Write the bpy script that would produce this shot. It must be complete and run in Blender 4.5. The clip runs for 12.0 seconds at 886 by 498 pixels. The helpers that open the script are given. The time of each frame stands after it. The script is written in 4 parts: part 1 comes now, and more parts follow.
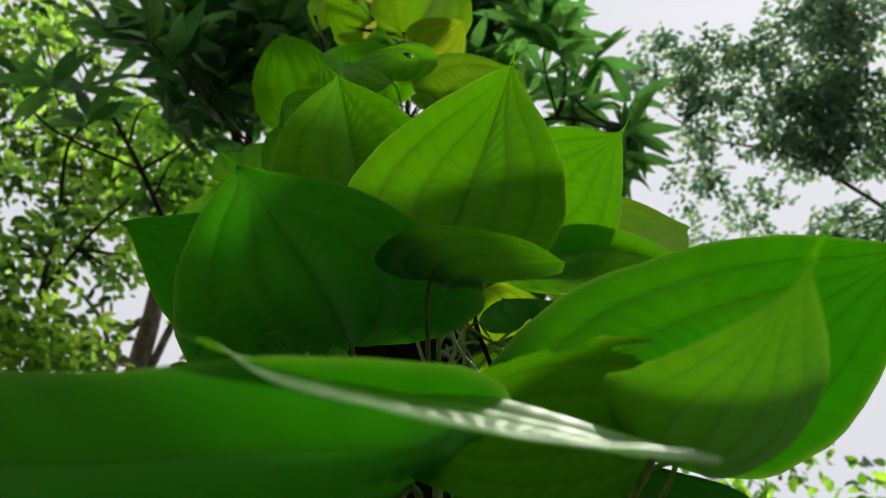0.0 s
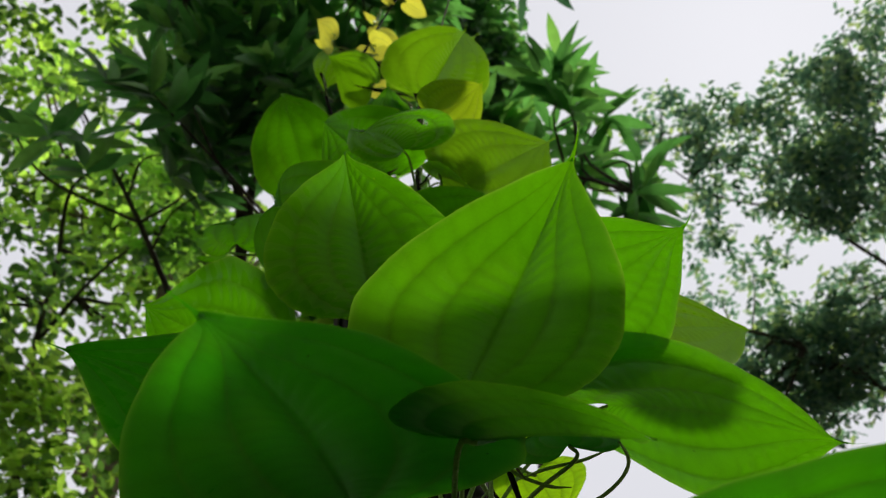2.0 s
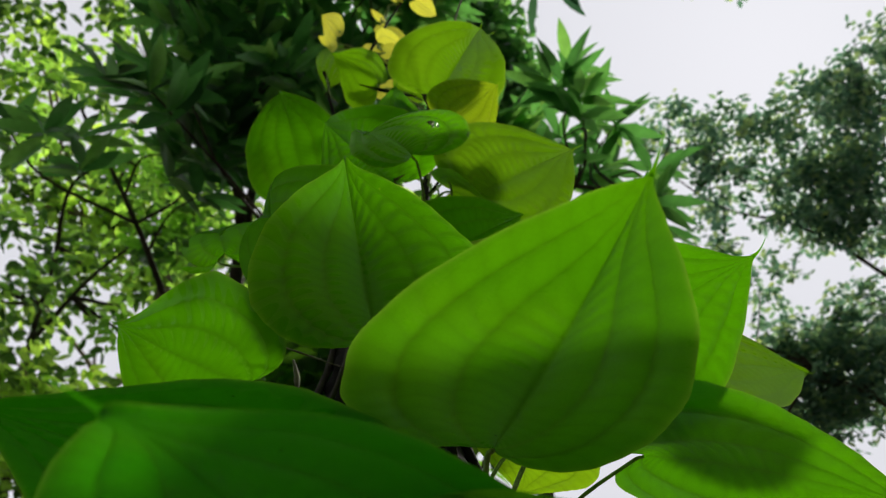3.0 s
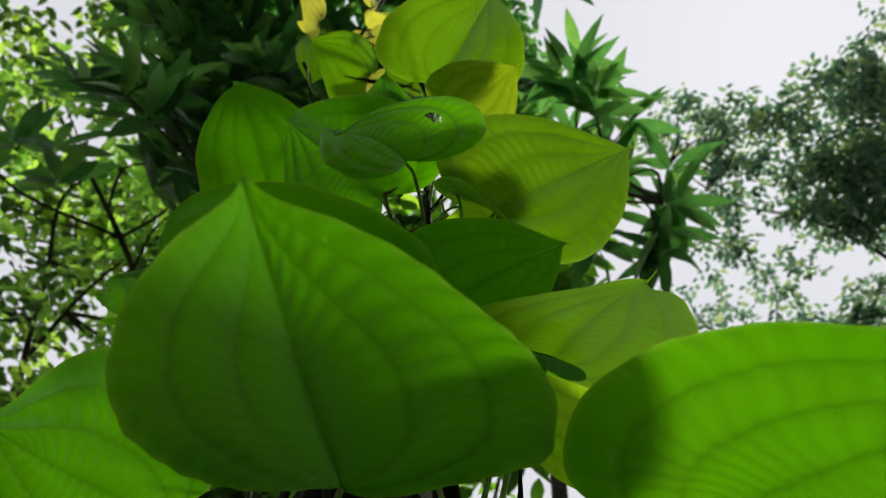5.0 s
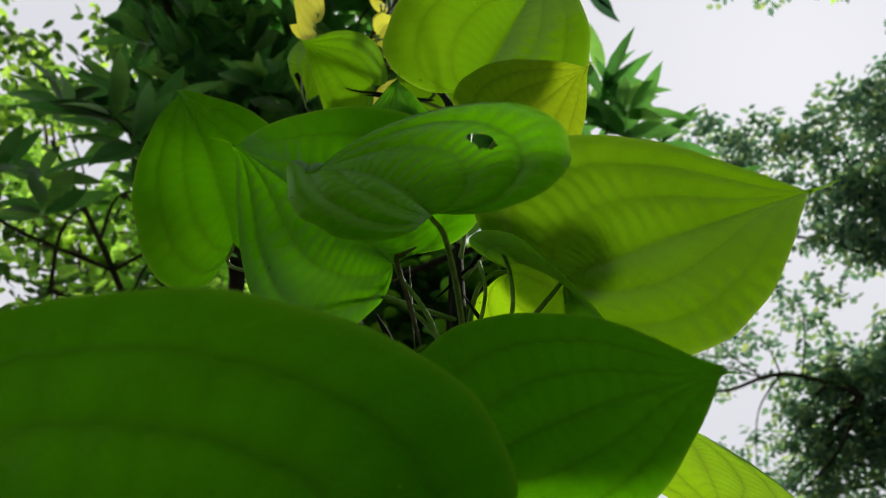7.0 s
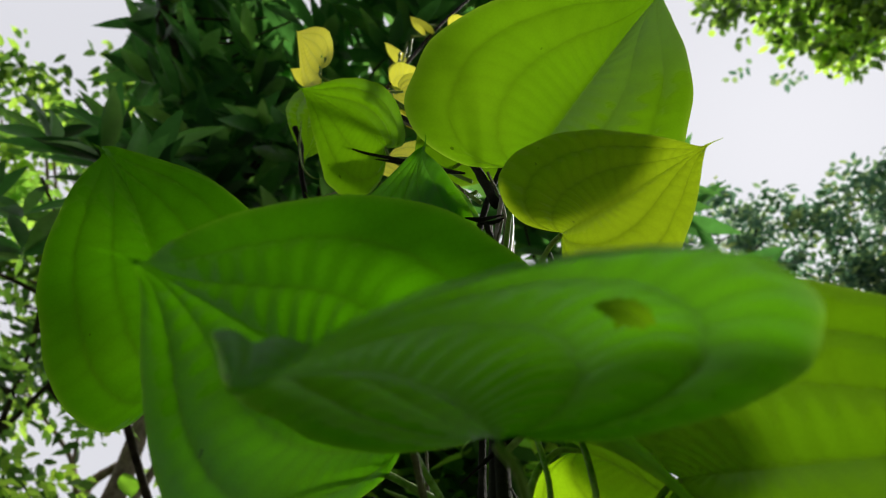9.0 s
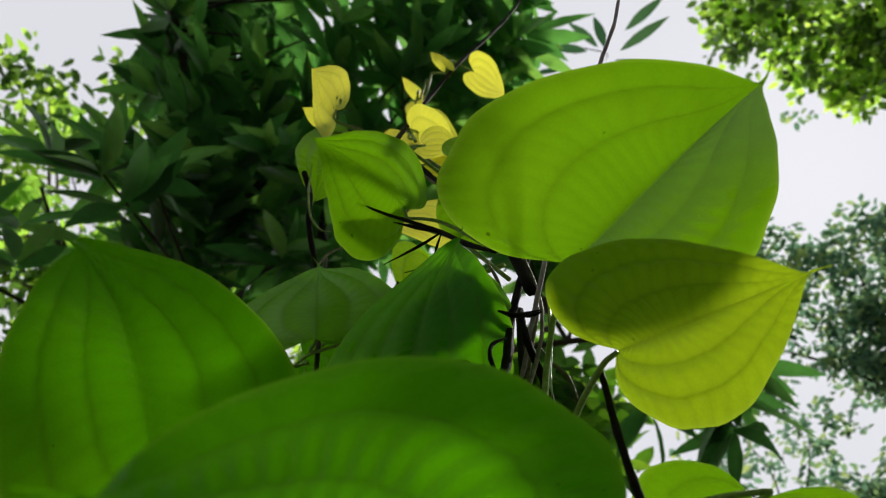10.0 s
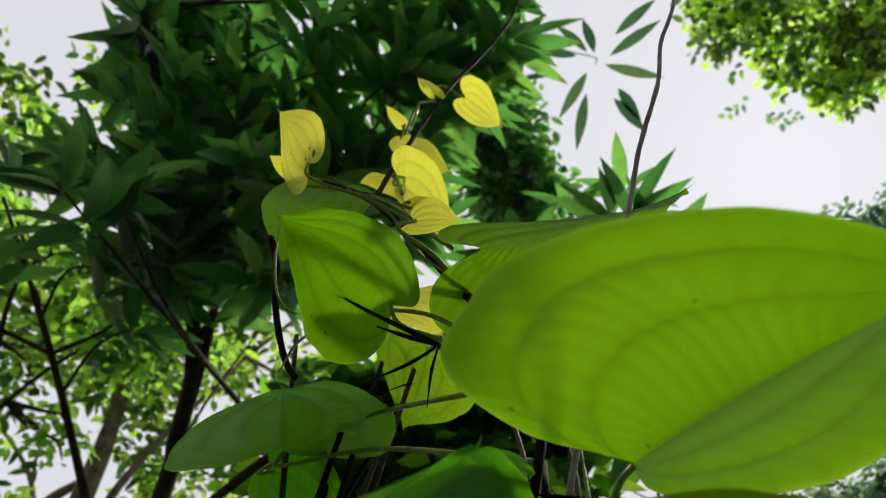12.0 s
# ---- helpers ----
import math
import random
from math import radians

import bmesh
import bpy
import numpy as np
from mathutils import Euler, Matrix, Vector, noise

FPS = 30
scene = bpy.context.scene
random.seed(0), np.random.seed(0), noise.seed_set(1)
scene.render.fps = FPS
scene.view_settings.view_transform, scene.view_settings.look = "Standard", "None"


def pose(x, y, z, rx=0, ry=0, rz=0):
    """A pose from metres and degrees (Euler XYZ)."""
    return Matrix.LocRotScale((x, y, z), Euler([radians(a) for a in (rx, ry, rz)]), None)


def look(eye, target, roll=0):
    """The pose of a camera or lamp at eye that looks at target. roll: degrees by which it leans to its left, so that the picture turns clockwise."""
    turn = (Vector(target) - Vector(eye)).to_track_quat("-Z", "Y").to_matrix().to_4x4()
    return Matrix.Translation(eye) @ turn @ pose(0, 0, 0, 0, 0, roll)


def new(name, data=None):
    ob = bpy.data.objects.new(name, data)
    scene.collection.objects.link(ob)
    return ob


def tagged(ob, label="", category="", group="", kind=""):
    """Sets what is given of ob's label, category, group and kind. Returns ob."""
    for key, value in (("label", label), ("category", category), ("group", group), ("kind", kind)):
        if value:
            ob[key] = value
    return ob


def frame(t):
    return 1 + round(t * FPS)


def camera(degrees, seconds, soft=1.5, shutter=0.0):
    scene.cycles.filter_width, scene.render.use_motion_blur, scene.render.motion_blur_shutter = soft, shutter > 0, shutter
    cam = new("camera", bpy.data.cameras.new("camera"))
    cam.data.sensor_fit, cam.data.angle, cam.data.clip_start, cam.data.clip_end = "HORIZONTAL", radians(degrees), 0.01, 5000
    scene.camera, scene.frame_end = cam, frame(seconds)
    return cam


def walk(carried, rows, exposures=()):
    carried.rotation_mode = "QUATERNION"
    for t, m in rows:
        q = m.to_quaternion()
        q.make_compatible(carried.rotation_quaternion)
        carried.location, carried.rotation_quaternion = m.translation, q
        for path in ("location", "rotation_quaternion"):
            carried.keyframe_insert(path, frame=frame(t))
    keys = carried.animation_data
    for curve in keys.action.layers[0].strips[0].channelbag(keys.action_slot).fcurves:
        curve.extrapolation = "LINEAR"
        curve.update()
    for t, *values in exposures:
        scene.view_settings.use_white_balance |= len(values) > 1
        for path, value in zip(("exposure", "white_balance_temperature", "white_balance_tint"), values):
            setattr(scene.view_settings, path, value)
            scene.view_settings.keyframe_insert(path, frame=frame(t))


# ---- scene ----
cam = camera(55.0, 12.0, soft=1.0)
# a small phone lens: things far off and very near are a little out of focus
cam.data.dof.use_dof, cam.data.dof.focus_distance, cam.data.dof.aperture_fstop = True, 0.48, 16.0
PATH = [
    (0, (0.0, 0.0, 1.25), (0.0, 1.338, 2.736), -0.0),
    (0.5, (-0.005, 0.006, 1.273), (-0.006, 1.319, 2.781), 0.4),
    (1, (-0.008, 0.012, 1.3), (-0.011, 1.3, 2.829), 0.7),
    (1.5, (-0.01, 0.021, 1.327), (-0.015, 1.282, 2.879), 1.0),
    (2, (-0.014, 0.04, 1.353), (-0.019, 1.288, 2.915), 1.1),
    (2.5, (-0.019, 0.068, 1.392), (-0.025, 1.313, 2.957), 1.8),
    (3, (-0.023, 0.088, 1.43), (-0.032, 1.327, 3.001), 2.5),
    (5, (-0.027, 0.208, 1.628), (-0.048, 1.445, 3.2), 1.6),
    (5.5, (-0.032, 0.237, 1.687), (-0.056, 1.464, 3.266), 1.5),
    (6, (-0.037, 0.26, 1.73), (-0.068, 1.488, 3.309), 1.7),
    (6.5, (-0.042, 0.294, 1.786), (-0.085, 1.512, 3.372), 2.2),
    (8.5, (-0.06, 0.391, 1.966), (-0.114, 1.497, 3.632), 4.8),
    (9, (-0.069, 0.398, 2.003), (-0.125, 1.487, 3.679), 6.4),
    (9.5, (-0.081, 0.4, 2.038), (-0.139, 1.474, 3.724), 8.0),
    (10, (-0.09, 0.401, 2.078), (-0.149, 1.454, 3.777), 9.3),
    (10.5, (-0.096, 0.402, 2.112), (-0.147, 1.448, 3.816), 9.5),
    (11, (-0.103, 0.406, 2.154), (-0.137, 1.449, 3.86), 9.3),
    (11.5, (-0.107, 0.408, 2.183), (-0.119, 1.452, 3.889), 8.0),
    (12, (-0.109, 0.41, 2.213), (-0.124, 1.47, 3.908), 7.3),
]
walk(cam, [(t, look(eye, target, roll)) for t, eye, target, roll in PATH])

# ---- light ----
SUN_FROM = Vector((0.38, 0.42, 0.93)).normalized()
world = bpy.data.worlds.new("sky")
scene.world = world
world.use_nodes = True
wn, wl = world.node_tree.nodes, world.node_tree.links
sky = wn.new("ShaderNodeTexSky")
sky.sky_type = "NISHITA"
sky.sun_disc = False
sky.sun_elevation = math.asin(SUN_FROM.z)
sky.sun_rotation = math.atan2(SUN_FROM.x, SUN_FROM.y)
sky.air_density, sky.dust_density, sky.ozone_density = 1.0, 4.0, 1.0
pale = wn.new("ShaderNodeHueSaturation")
pale.inputs["Saturation"].default_value, pale.inputs["Value"].default_value = 0.15, 0.05
wl.new(sky.outputs["Color"], pale.inputs["Color"])
# a bright veil of thin cloud over the blue
cloud = wn.new("ShaderNodeMix")
cloud.data_type = "RGBA"
cloud.inputs[0].default_value, cloud.inputs[7].default_value = 0.94, (0.775, 0.778, 0.835, 1)
wl.new(pale.outputs["Color"], cloud.inputs[6])
wl.new(cloud.outputs[2], wn["Background"].inputs["Color"])
wn["Background"].inputs["Strength"].default_value = 1.0
sun_data = bpy.data.lights.new("sun", "SUN")
sun_data.energy, sun_data.angle, sun_data.color = 3.9, radians(8), (1.0, 0.95, 0.84)
sun = new("sun", sun_data)
sun.matrix_world = look(SUN_FROM * 20, (0, 0, 0))
scene.view_settings.exposure = 0.0


# ---- materials ----
def nodes_of(name):
    m = bpy.data.materials.new(name)
    m.use_nodes = True
    nt = m.node_tree
    nt.nodes.clear()
    out = nt.nodes.new("ShaderNodeOutputMaterial")
    return m, nt, out


def maths(nt, op, a, b=None, c=None):
    n = nt.nodes.new("ShaderNodeMath")
    n.operation = op
    for k, v in enumerate((a, b, c)):
        if v is None:
            continue
        if isinstance(v, (int, float)):
            n.inputs[k].default_value = v
        else:
            nt.links.new(v, n.inputs[k])
    return n.outputs[0]


def ramp(nt, fac, stops):
    n = nt.nodes.new("ShaderNodeValToRGB")
    e = n.color_ramp.elements
    e[0].position, e[0].color = stops[0][0], (*stops[0][1], 1)
    e[1].position, e[1].color = stops[-1][0], (*stops[-1][1], 1)
    for p, col in stops[1:-1]:
        x = e.new(p)
        x.color = (*col, 1)
    nt.links.new(fac, n.inputs[0])
    return n.outputs[0]


def mix(nt, fac, a, b, blend="MIX"):
    n = nt.nodes.new("ShaderNodeMix")
    n.data_type, n.blend_type = "RGBA", blend
    for sock, v in ((n.inputs[0], fac), (n.inputs[6], a), (n.inputs[7], b)):
        if isinstance(v, (int, float)):
            sock.default_value = v
        elif isinstance(v, tuple):
            sock.default_value = (*v, 1)
        else:
            nt.links.new(v, sock)
    return n.outputs[2]


def noise_of(nt, scale, detail=3.0, coords=None, rough=0.55):
    n = nt.nodes.new("ShaderNodeTexNoise")
    n.inputs["Scale"].default_value, n.inputs["Detail"].default_value, n.inputs["Roughness"].default_value = scale, detail, rough
    if coords is not None:
        nt.links.new(coords, n.inputs["Vector"])
    return n.outputs["Fac"]


# shares of the half blade at which the side veins run
VEINS = (0.36, 0.70)


def veined_leaf(name, through_rgb, back_rgb, gloss=0.45, vein=0.33, shine=0.05, ior=1.33, rungs=0.13, relief_of=0.25, patchy=0.5):
    """A thin heart-shaped leaf: light comes through it, arched main veins and ladder veins shade it and quilt its surface."""
    m, nt, out = nodes_of(name)
    uvm, rgm = nt.nodes.new("ShaderNodeUVMap"), nt.nodes.new("ShaderNodeUVMap")
    uvm.uv_map, rgm.uv_map = "uv", "rung"
    sep, rsep = nt.nodes.new("ShaderNodeSeparateXYZ"), nt.nodes.new("ShaderNodeSeparateXYZ")
    nt.links.new(uvm.outputs[0], sep.inputs[0])
    nt.links.new(rgm.outputs[0], rsep.inputs[0])
    q, s = sep.outputs[0], maths(nt, "ABSOLUTE", maths(nt, "SUBTRACT", maths(nt, "MULTIPLY", sep.outputs[1], 2.0), 1.0))
    obj = nt.nodes.new("ShaderNodeTexCoord").outputs["Object"]
    sway = maths(nt, "MULTIPLY", maths(nt, "SUBTRACT", noise_of(nt, 60, 2, obj), 0.5), 0.03)
    # main veins: a crisp line in a soft band, both thinner towards the tip
    core, band = None, None
    taper = maths(nt, "SUBTRACT", 1.12, q)
    for at, wide in ((0.0, 1.25), (VEINS[0], 1.0), (VEINS[1], 0.8)):
        d = maths(nt, "DIVIDE", maths(nt, "ABSOLUTE", maths(nt, "SUBTRACT", maths(nt, "ADD", s, sway), at)), maths(nt, "MULTIPLY", taper, wide))
        thin = maths(nt, "MAXIMUM", maths(nt, "SUBTRACT", 1.0, maths(nt, "MULTIPLY", d, 24.0)), 0.0)
        soft = maths(nt, "POWER", maths(nt, "MAXIMUM", maths(nt, "SUBTRACT", 1.0, maths(nt, "MULTIPLY", d, 5.5)), 0.0), 2.0)
        core = thin if core is None else maths(nt, "MAXIMUM", core, thin)
        band = soft if band is None else maths(nt, "MAXIMUM", band, soft)
    veins = maths(nt, "ADD", maths(nt, "MULTIPLY", core, 0.40), maths(nt, "MULTIPLY", band, 0.60))
    # ladder veins between them, finer and fainter
    tri = maths(nt, "PINGPONG", rsep.outputs[0], 0.5)
    rise = maths(nt, "SUBTRACT", 1.0, maths(nt, "MULTIPLY", tri, 2.0))
    ladder = maths(nt, "ADD", maths(nt, "MULTIPLY", maths(nt, "POWER", rise, 4.0), 0.45), maths(nt, "MULTIPLY", maths(nt, "POWER", rise, 1.5), 0.55))
    patch = nt.nodes.new("ShaderNodeMapRange")
    patch.inputs["From Min"].default_value, patch.inputs["From Max"].default_value = 0.36, 0.64
    nt.links.new(noise_of(nt, 19, 2, obj), patch.inputs["Value"])
    ladder = maths(nt, "MULTIPLY", ladder, maths(nt, "ADD", maths(nt, "MULTIPLY", patch.outputs[0], 0.75), 0.25))
    fine = nt.nodes.new("ShaderNodeTexVoronoi")
    fine.feature = "DISTANCE_TO_EDGE"
    fine.inputs["Scale"].default_value = 380
    nt.links.new(obj, fine.inputs["Vector"])
    net = maths(nt, "MAXIMUM", maths(nt, "SUBTRACT", 1.0, maths(nt, "MULTIPLY", fine.outputs["Distance"], 9.0)), 0.0)
    shade = maths(nt, "ADD", maths(nt, "MULTIPLY", veins, vein), maths(nt, "ADD", maths(nt, "MULTIPLY", ladder, rungs), maths(nt, "MULTIPLY", net, 0.08)))
    shade = maths(nt, "MINIMUM", shade, 0.8)
    info = nt.nodes.new("ShaderNodeObjectInfo")
    blotch = noise_of(nt, 22, 4, obj)
    vary = maths(nt, "ADD", maths(nt, "MULTIPLY", maths(nt, "SUBTRACT", blotch, 0.5), patchy), maths(nt, "MULTIPLY", maths(nt, "SUBTRACT", info.outputs["Random"], 0.5), 0.30))
    vary = maths(nt, "ADD", vary, 1.0)
    # a few dark specks and pale scratches
    spots = maths(nt, "MULTIPLY", maths(nt, "GREATER_THAN", noise_of(nt, 150, 1, obj), 0.80), 0.6)
    scars = maths(nt, "MULTIPLY", maths(nt, "GREATER_THAN", noise_of(nt, 95, 3, obj), 0.765), 0.3)
    dim = maths(nt, "MULTIPLY", maths(nt, "MULTIPLY", vary, maths(nt, "SUBTRACT", 1.0, shade)), maths(nt, "SUBTRACT", 1.0, spots))
    edge = maths(nt, "POWER", s, 46.0)
    t_col = mix(nt, 1.0, through_rgb, dim, "MULTIPLY")
    # older patches turn a little yellower
    t_col = mix(nt, maths(nt, "MULTIPLY", maths(nt, "MAXIMUM", maths(nt, "SUBTRACT", noise_of(nt, 9, 2, obj), 0.52), 0.0), 0.35), t_col, (0.30, 0.40, 0.01))
    t_col = mix(nt, scars, t_col, (0.30, 0.42, 0.03))
    t_col = mix(nt, maths(nt, "MULTIPLY", edge, 0.22), t_col, (0.42, 0.55, 0.06))
    b_col = mix(nt, 1.0, back_rgb, vary, "MULTIPLY")
    b_col = mix(nt, maths(nt, "MULTIPLY", veins, 0.35), b_col, (0.10, 0.20, 0.03))
    relief = maths(nt, "ADD", maths(nt, "ADD", maths(nt, "MULTIPLY", tri, 0.35), maths(nt, "MULTIPLY", band, -0.7)), maths(nt, "MULTIPLY", noise_of(nt, 260, 3, obj), 0.35))
    bump = nt.nodes.new("ShaderNodeBump")
    bump.inputs["Strength"].default_value, bump.inputs["Distance"].default_value = relief_of, 0.0009
    nt.links.new(relief, bump.inputs["Height"])
    dif, tra, glo = (nt.nodes.new(k) for k in ("ShaderNodeBsdfDiffuse", "ShaderNodeBsdfTranslucent", "ShaderNodeBsdfGlossy"))
    nt.links.new(b_col, dif.inputs["Color"])
    nt.links.new(t_col, tra.inputs["Color"])
    glo.inputs["Roughness"].default_value = gloss
    glo.inputs["Color"].default_value = (0.9, 0.95, 0.9, 1)
    for n in (dif, tra, glo):
        nt.links.new(bump.outputs[0], n.inputs["Normal"])
    both = nt.nodes.new("ShaderNodeAddShader")
    nt.links.new(dif.outputs[0], both.inputs[0])
    nt.links.new(tra.outputs[0], both.inputs[1])
    fres = nt.nodes.new("ShaderNodeFresnel")
    fres.inputs["IOR"].default_value = ior
    nt.links.new(bump.outputs[0], fres.inputs["Normal"])
    last = nt.nodes.new("ShaderNodeMixShader")
    nt.links.new(maths(nt, "MULTIPLY", fres.outputs[0], shine), last.inputs[0])
    nt.links.new(both.outputs[0], last.inputs[1])
    nt.links.new(glo.outputs[0], last.inputs[2])
    nt.links.new(last.outputs[0], out.inputs[0])
    return m


def foliage(name, through_rgb, back_rgb, spread=0.5, gloss=0.25, old=0.0, yellowing=0.55):
    """Leaves of a tree crown: each leaf of the joined mesh has its own shade."""
    m, nt, out = nodes_of(name)
    geo = nt.nodes.new("ShaderNodeNewGeometry")
    r = maths(nt, "FRACT", maths(nt, "ADD", geo.outputs["Random Per Island"], nt.nodes.new("ShaderNodeObjectInfo").outputs["Random"]))
    vary = maths(nt, "ADD", maths(nt, "MULTIPLY", maths(nt, "SUBTRACT", r, 0.5), spread), 1.0)
    pos = geo.outputs["Position"]
    vary = maths(nt, "MULTIPLY", vary, maths(nt, "ADD", maths(nt, "MULTIPLY", noise_of(nt, 30, 2, pos), 0.6), 0.7))
    warm = mix(nt, maths(nt, "MULTIPLY", maths(nt, "POWER", r, 3.0), yellowing), through_rgb, (0.34, 0.36, 0.03))
    # noise groups of darker leaves: crown shade put into the colour (old: their share)
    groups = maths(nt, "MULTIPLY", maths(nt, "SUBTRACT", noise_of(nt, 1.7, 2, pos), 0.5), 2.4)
    darkened = maths(nt, "LESS_THAN", maths(nt, "ADD", maths(nt, "FRACT", maths(nt, "MULTIPLY", r, 7.31)), groups), old)
    warm = mix(nt, maths(nt, "MULTIPLY", darkened, 0.9), warm, (0.02, 0.06, 0.012))
    t_col, b_col = mix(nt, 1.0, warm, vary, "MULTIPLY"), mix(nt, 1.0, back_rgb, vary, "MULTIPLY")
    dif, tra, glo = (nt.nodes.new(k) for k in ("ShaderNodeBsdfDiffuse", "ShaderNodeBsdfTranslucent", "ShaderNodeBsdfGlossy"))
    nt.links.new(b_col, dif.inputs["Color"])
    nt.links.new(t_col, tra.inputs["Color"])
    glo.inputs["Roughness"].default_value = 0.3
    both = nt.nodes.new("ShaderNodeAddShader")
    nt.links.new(dif.outputs[0], both.inputs[0])
    nt.links.new(tra.outputs[0], both.inputs[1])
    last = nt.nodes.new("ShaderNodeMixShader")
    fres = nt.nodes.new("ShaderNodeFresnel")
    fres.inputs["IOR"].default_value = 1.40
    nt.links.new(maths(nt, "MULTIPLY", fres.outputs[0], gloss), last.inputs[0])
    nt.links.new(both.outputs[0], last.inputs[1])
    nt.links.new(glo.outputs[0], last.inputs[2])
    nt.links.new(last.outputs[0], out.inputs[0])
    return m


def bark(name, dark, light, scale=30.0, rough=0.85):
    m, nt, out = nodes_of(name)
    obj = nt.nodes.new("ShaderNodeTexCoord").outputs["Object"]
    n1, n2 = noise_of(nt, scale, 5, obj), noise_of(nt, scale * 6, 3, obj)
    col = ramp(nt, n1, [(0.3, dark), (0.7, light)])
    col = mix(nt, 0.5, col, ramp(nt, n2, [(0.3, (0.25, 0.25, 0.25)), (0.7, (1, 1, 1))]), "MULTIPLY")
    p = nt.nodes.new("ShaderNodeBsdfPrincipled")
    nt.links.new(col, p.inputs["Base Color"])
    p.inputs["Roughness"].default_value, p.inputs["Specular IOR Level"].default_value = rough, 0.15
    bump = nt.nodes.new("ShaderNodeBump")
    bump.inputs["Strength"].default_value, bump.inputs["Distance"].default_value = 0.6, 0.2 / scale
    nt.links.new(maths(nt, "ADD", n1, maths(nt, "MULTIPLY", n2, 0.4)), bump.inputs["Height"])
    nt.links.new(bump.outputs[0], p.inputs["Normal"])
    nt.links.new(p.outputs[0], out.inputs[0])
    return m


LEAF = veined_leaf("vine_leaf_green", (0.066, 0.252, 0.0008), (0.004, 0.040, 0.001))
# darker, deeper green copy of LEAF: shade on the lower leaves put into colour
SHADED_LEAF = veined_leaf("vine_leaf_shaded", (0.020, 0.175, 0.0006), (0.002, 0.034, 0.001))
YOUNG = veined_leaf("vine_leaf_young", (0.088, 0.205, 0.002), (0.025, 0.07, 0.004), vein=0.22, shine=0.10, rungs=0.08)
HALF_GROWN = veined_leaf("vine_leaf_half_grown", (0.105, 0.255, 0.002), (0.015, 0.06, 0.003))
SATIN = veined_leaf("vine_leaf_satin", (0.085, 0.25, 0.003), (0.03, 0.09, 0.006), shine=0.12)
YELLOW = veined_leaf("vine_leaf_yellow", (0.60, 0.58, 0.05), (0.18, 0.20, 0.04), vein=0.2, rungs=0.05)
WAXY = veined_leaf("vine_leaf_waxy", (0.086, 0.30, 0.001), (0.005, 0.034, 0.001), 0.34, 0.3, 0.13, 1.4, rungs=0.18, relief_of=0.3)
# back colour raised paler: sky sheen on the upper side put into it
GLAZED = veined_leaf("vine_leaf_glazed", (0.10, 0.34, 0.004), (0.15, 0.33, 0.06), 0.40, 0.2, 0.45, 1.5)
# brighter copy of LEAF: sunlight put into the colour of leaves standing in shadow
BRIGHTENED = veined_leaf("vine_leaf_brightened", (0.25, 0.45, 0.005), (0.04, 0.11, 0.006), vein=0.35, rungs=0.14)
LIMY = veined_leaf("vine_leaf_lime", (0.19, 0.275, 0.005), (0.03, 0.08, 0.004), vein=0.32, rungs=0.14)
PETIOLE = bark("petiole_green", (0.20, 0.34, 0.05), (0.40, 0.54, 0.16), 120, 0.45)
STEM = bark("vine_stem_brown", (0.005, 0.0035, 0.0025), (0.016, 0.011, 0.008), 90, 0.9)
DRY = bark("dry_tendril", (0.09, 0.08, 0.04), (0.24, 0.22, 0.12), 120, 0.7)
TRUNK = bark("trunk_dark", (0.03, 0.024, 0.018), (0.11, 0.09, 0.07), 12)
# pale bark raised further: the patch of sun on this trunk put into colour
TRUNK_PALE_SUNLIT = bark("trunk_pale_sunlit", (0.16, 0.11, 0.08), (0.46, 0.36, 0.29), 10)
# lightened well past bark: lens glare over the shoot put into its colour
TWIG = bark("twig_purple_brown", (0.40, 0.30, 0.33), (0.66, 0.54, 0.58), 40)
# blue raised in both colours: a hazy veil over the tree put into them
LANCE = foliage("lance_leaf_dark", (0.075, 0.235, 0.042), (0.014, 0.040, 0.022), 0.7, 0.10, yellowing=0.22)
# darker copy of LANCE: unlit, hazy look against the sky put into colour
DIMMED_LANCE = foliage("lance_leaf_dimmed", (0.025, 0.07, 0.03), (0.012, 0.036, 0.022), 0.5, 0.05, yellowing=0.1)
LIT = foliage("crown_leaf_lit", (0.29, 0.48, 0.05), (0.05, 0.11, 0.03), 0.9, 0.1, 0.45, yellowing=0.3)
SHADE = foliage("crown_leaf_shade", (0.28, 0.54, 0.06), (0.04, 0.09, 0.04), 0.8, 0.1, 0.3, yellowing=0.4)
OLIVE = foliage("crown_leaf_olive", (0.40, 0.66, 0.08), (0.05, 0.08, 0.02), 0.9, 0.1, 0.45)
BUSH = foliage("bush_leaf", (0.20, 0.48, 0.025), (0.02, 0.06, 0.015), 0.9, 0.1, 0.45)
# bluish grey-green: haze over the far crown put into the leaf colour
HAZED = foliage("crown_leaf_hazed", (0.11, 0.22, 0.13), (0.038, 0.068, 0.074), 0.7, 0.12)


# ---- mesh helpers ----
def mesh_of(name, verts, faces, mat, smooth=True):
    me = bpy.data.meshes.new(name)
    me.from_pydata([tuple(v) for v in verts], [], [tuple(f) for f in faces])
    me.materials.append(mat)
    if smooth:
        me.polygons.foreach_set("use_smooth", [True] * len(me.polygons))
    return me


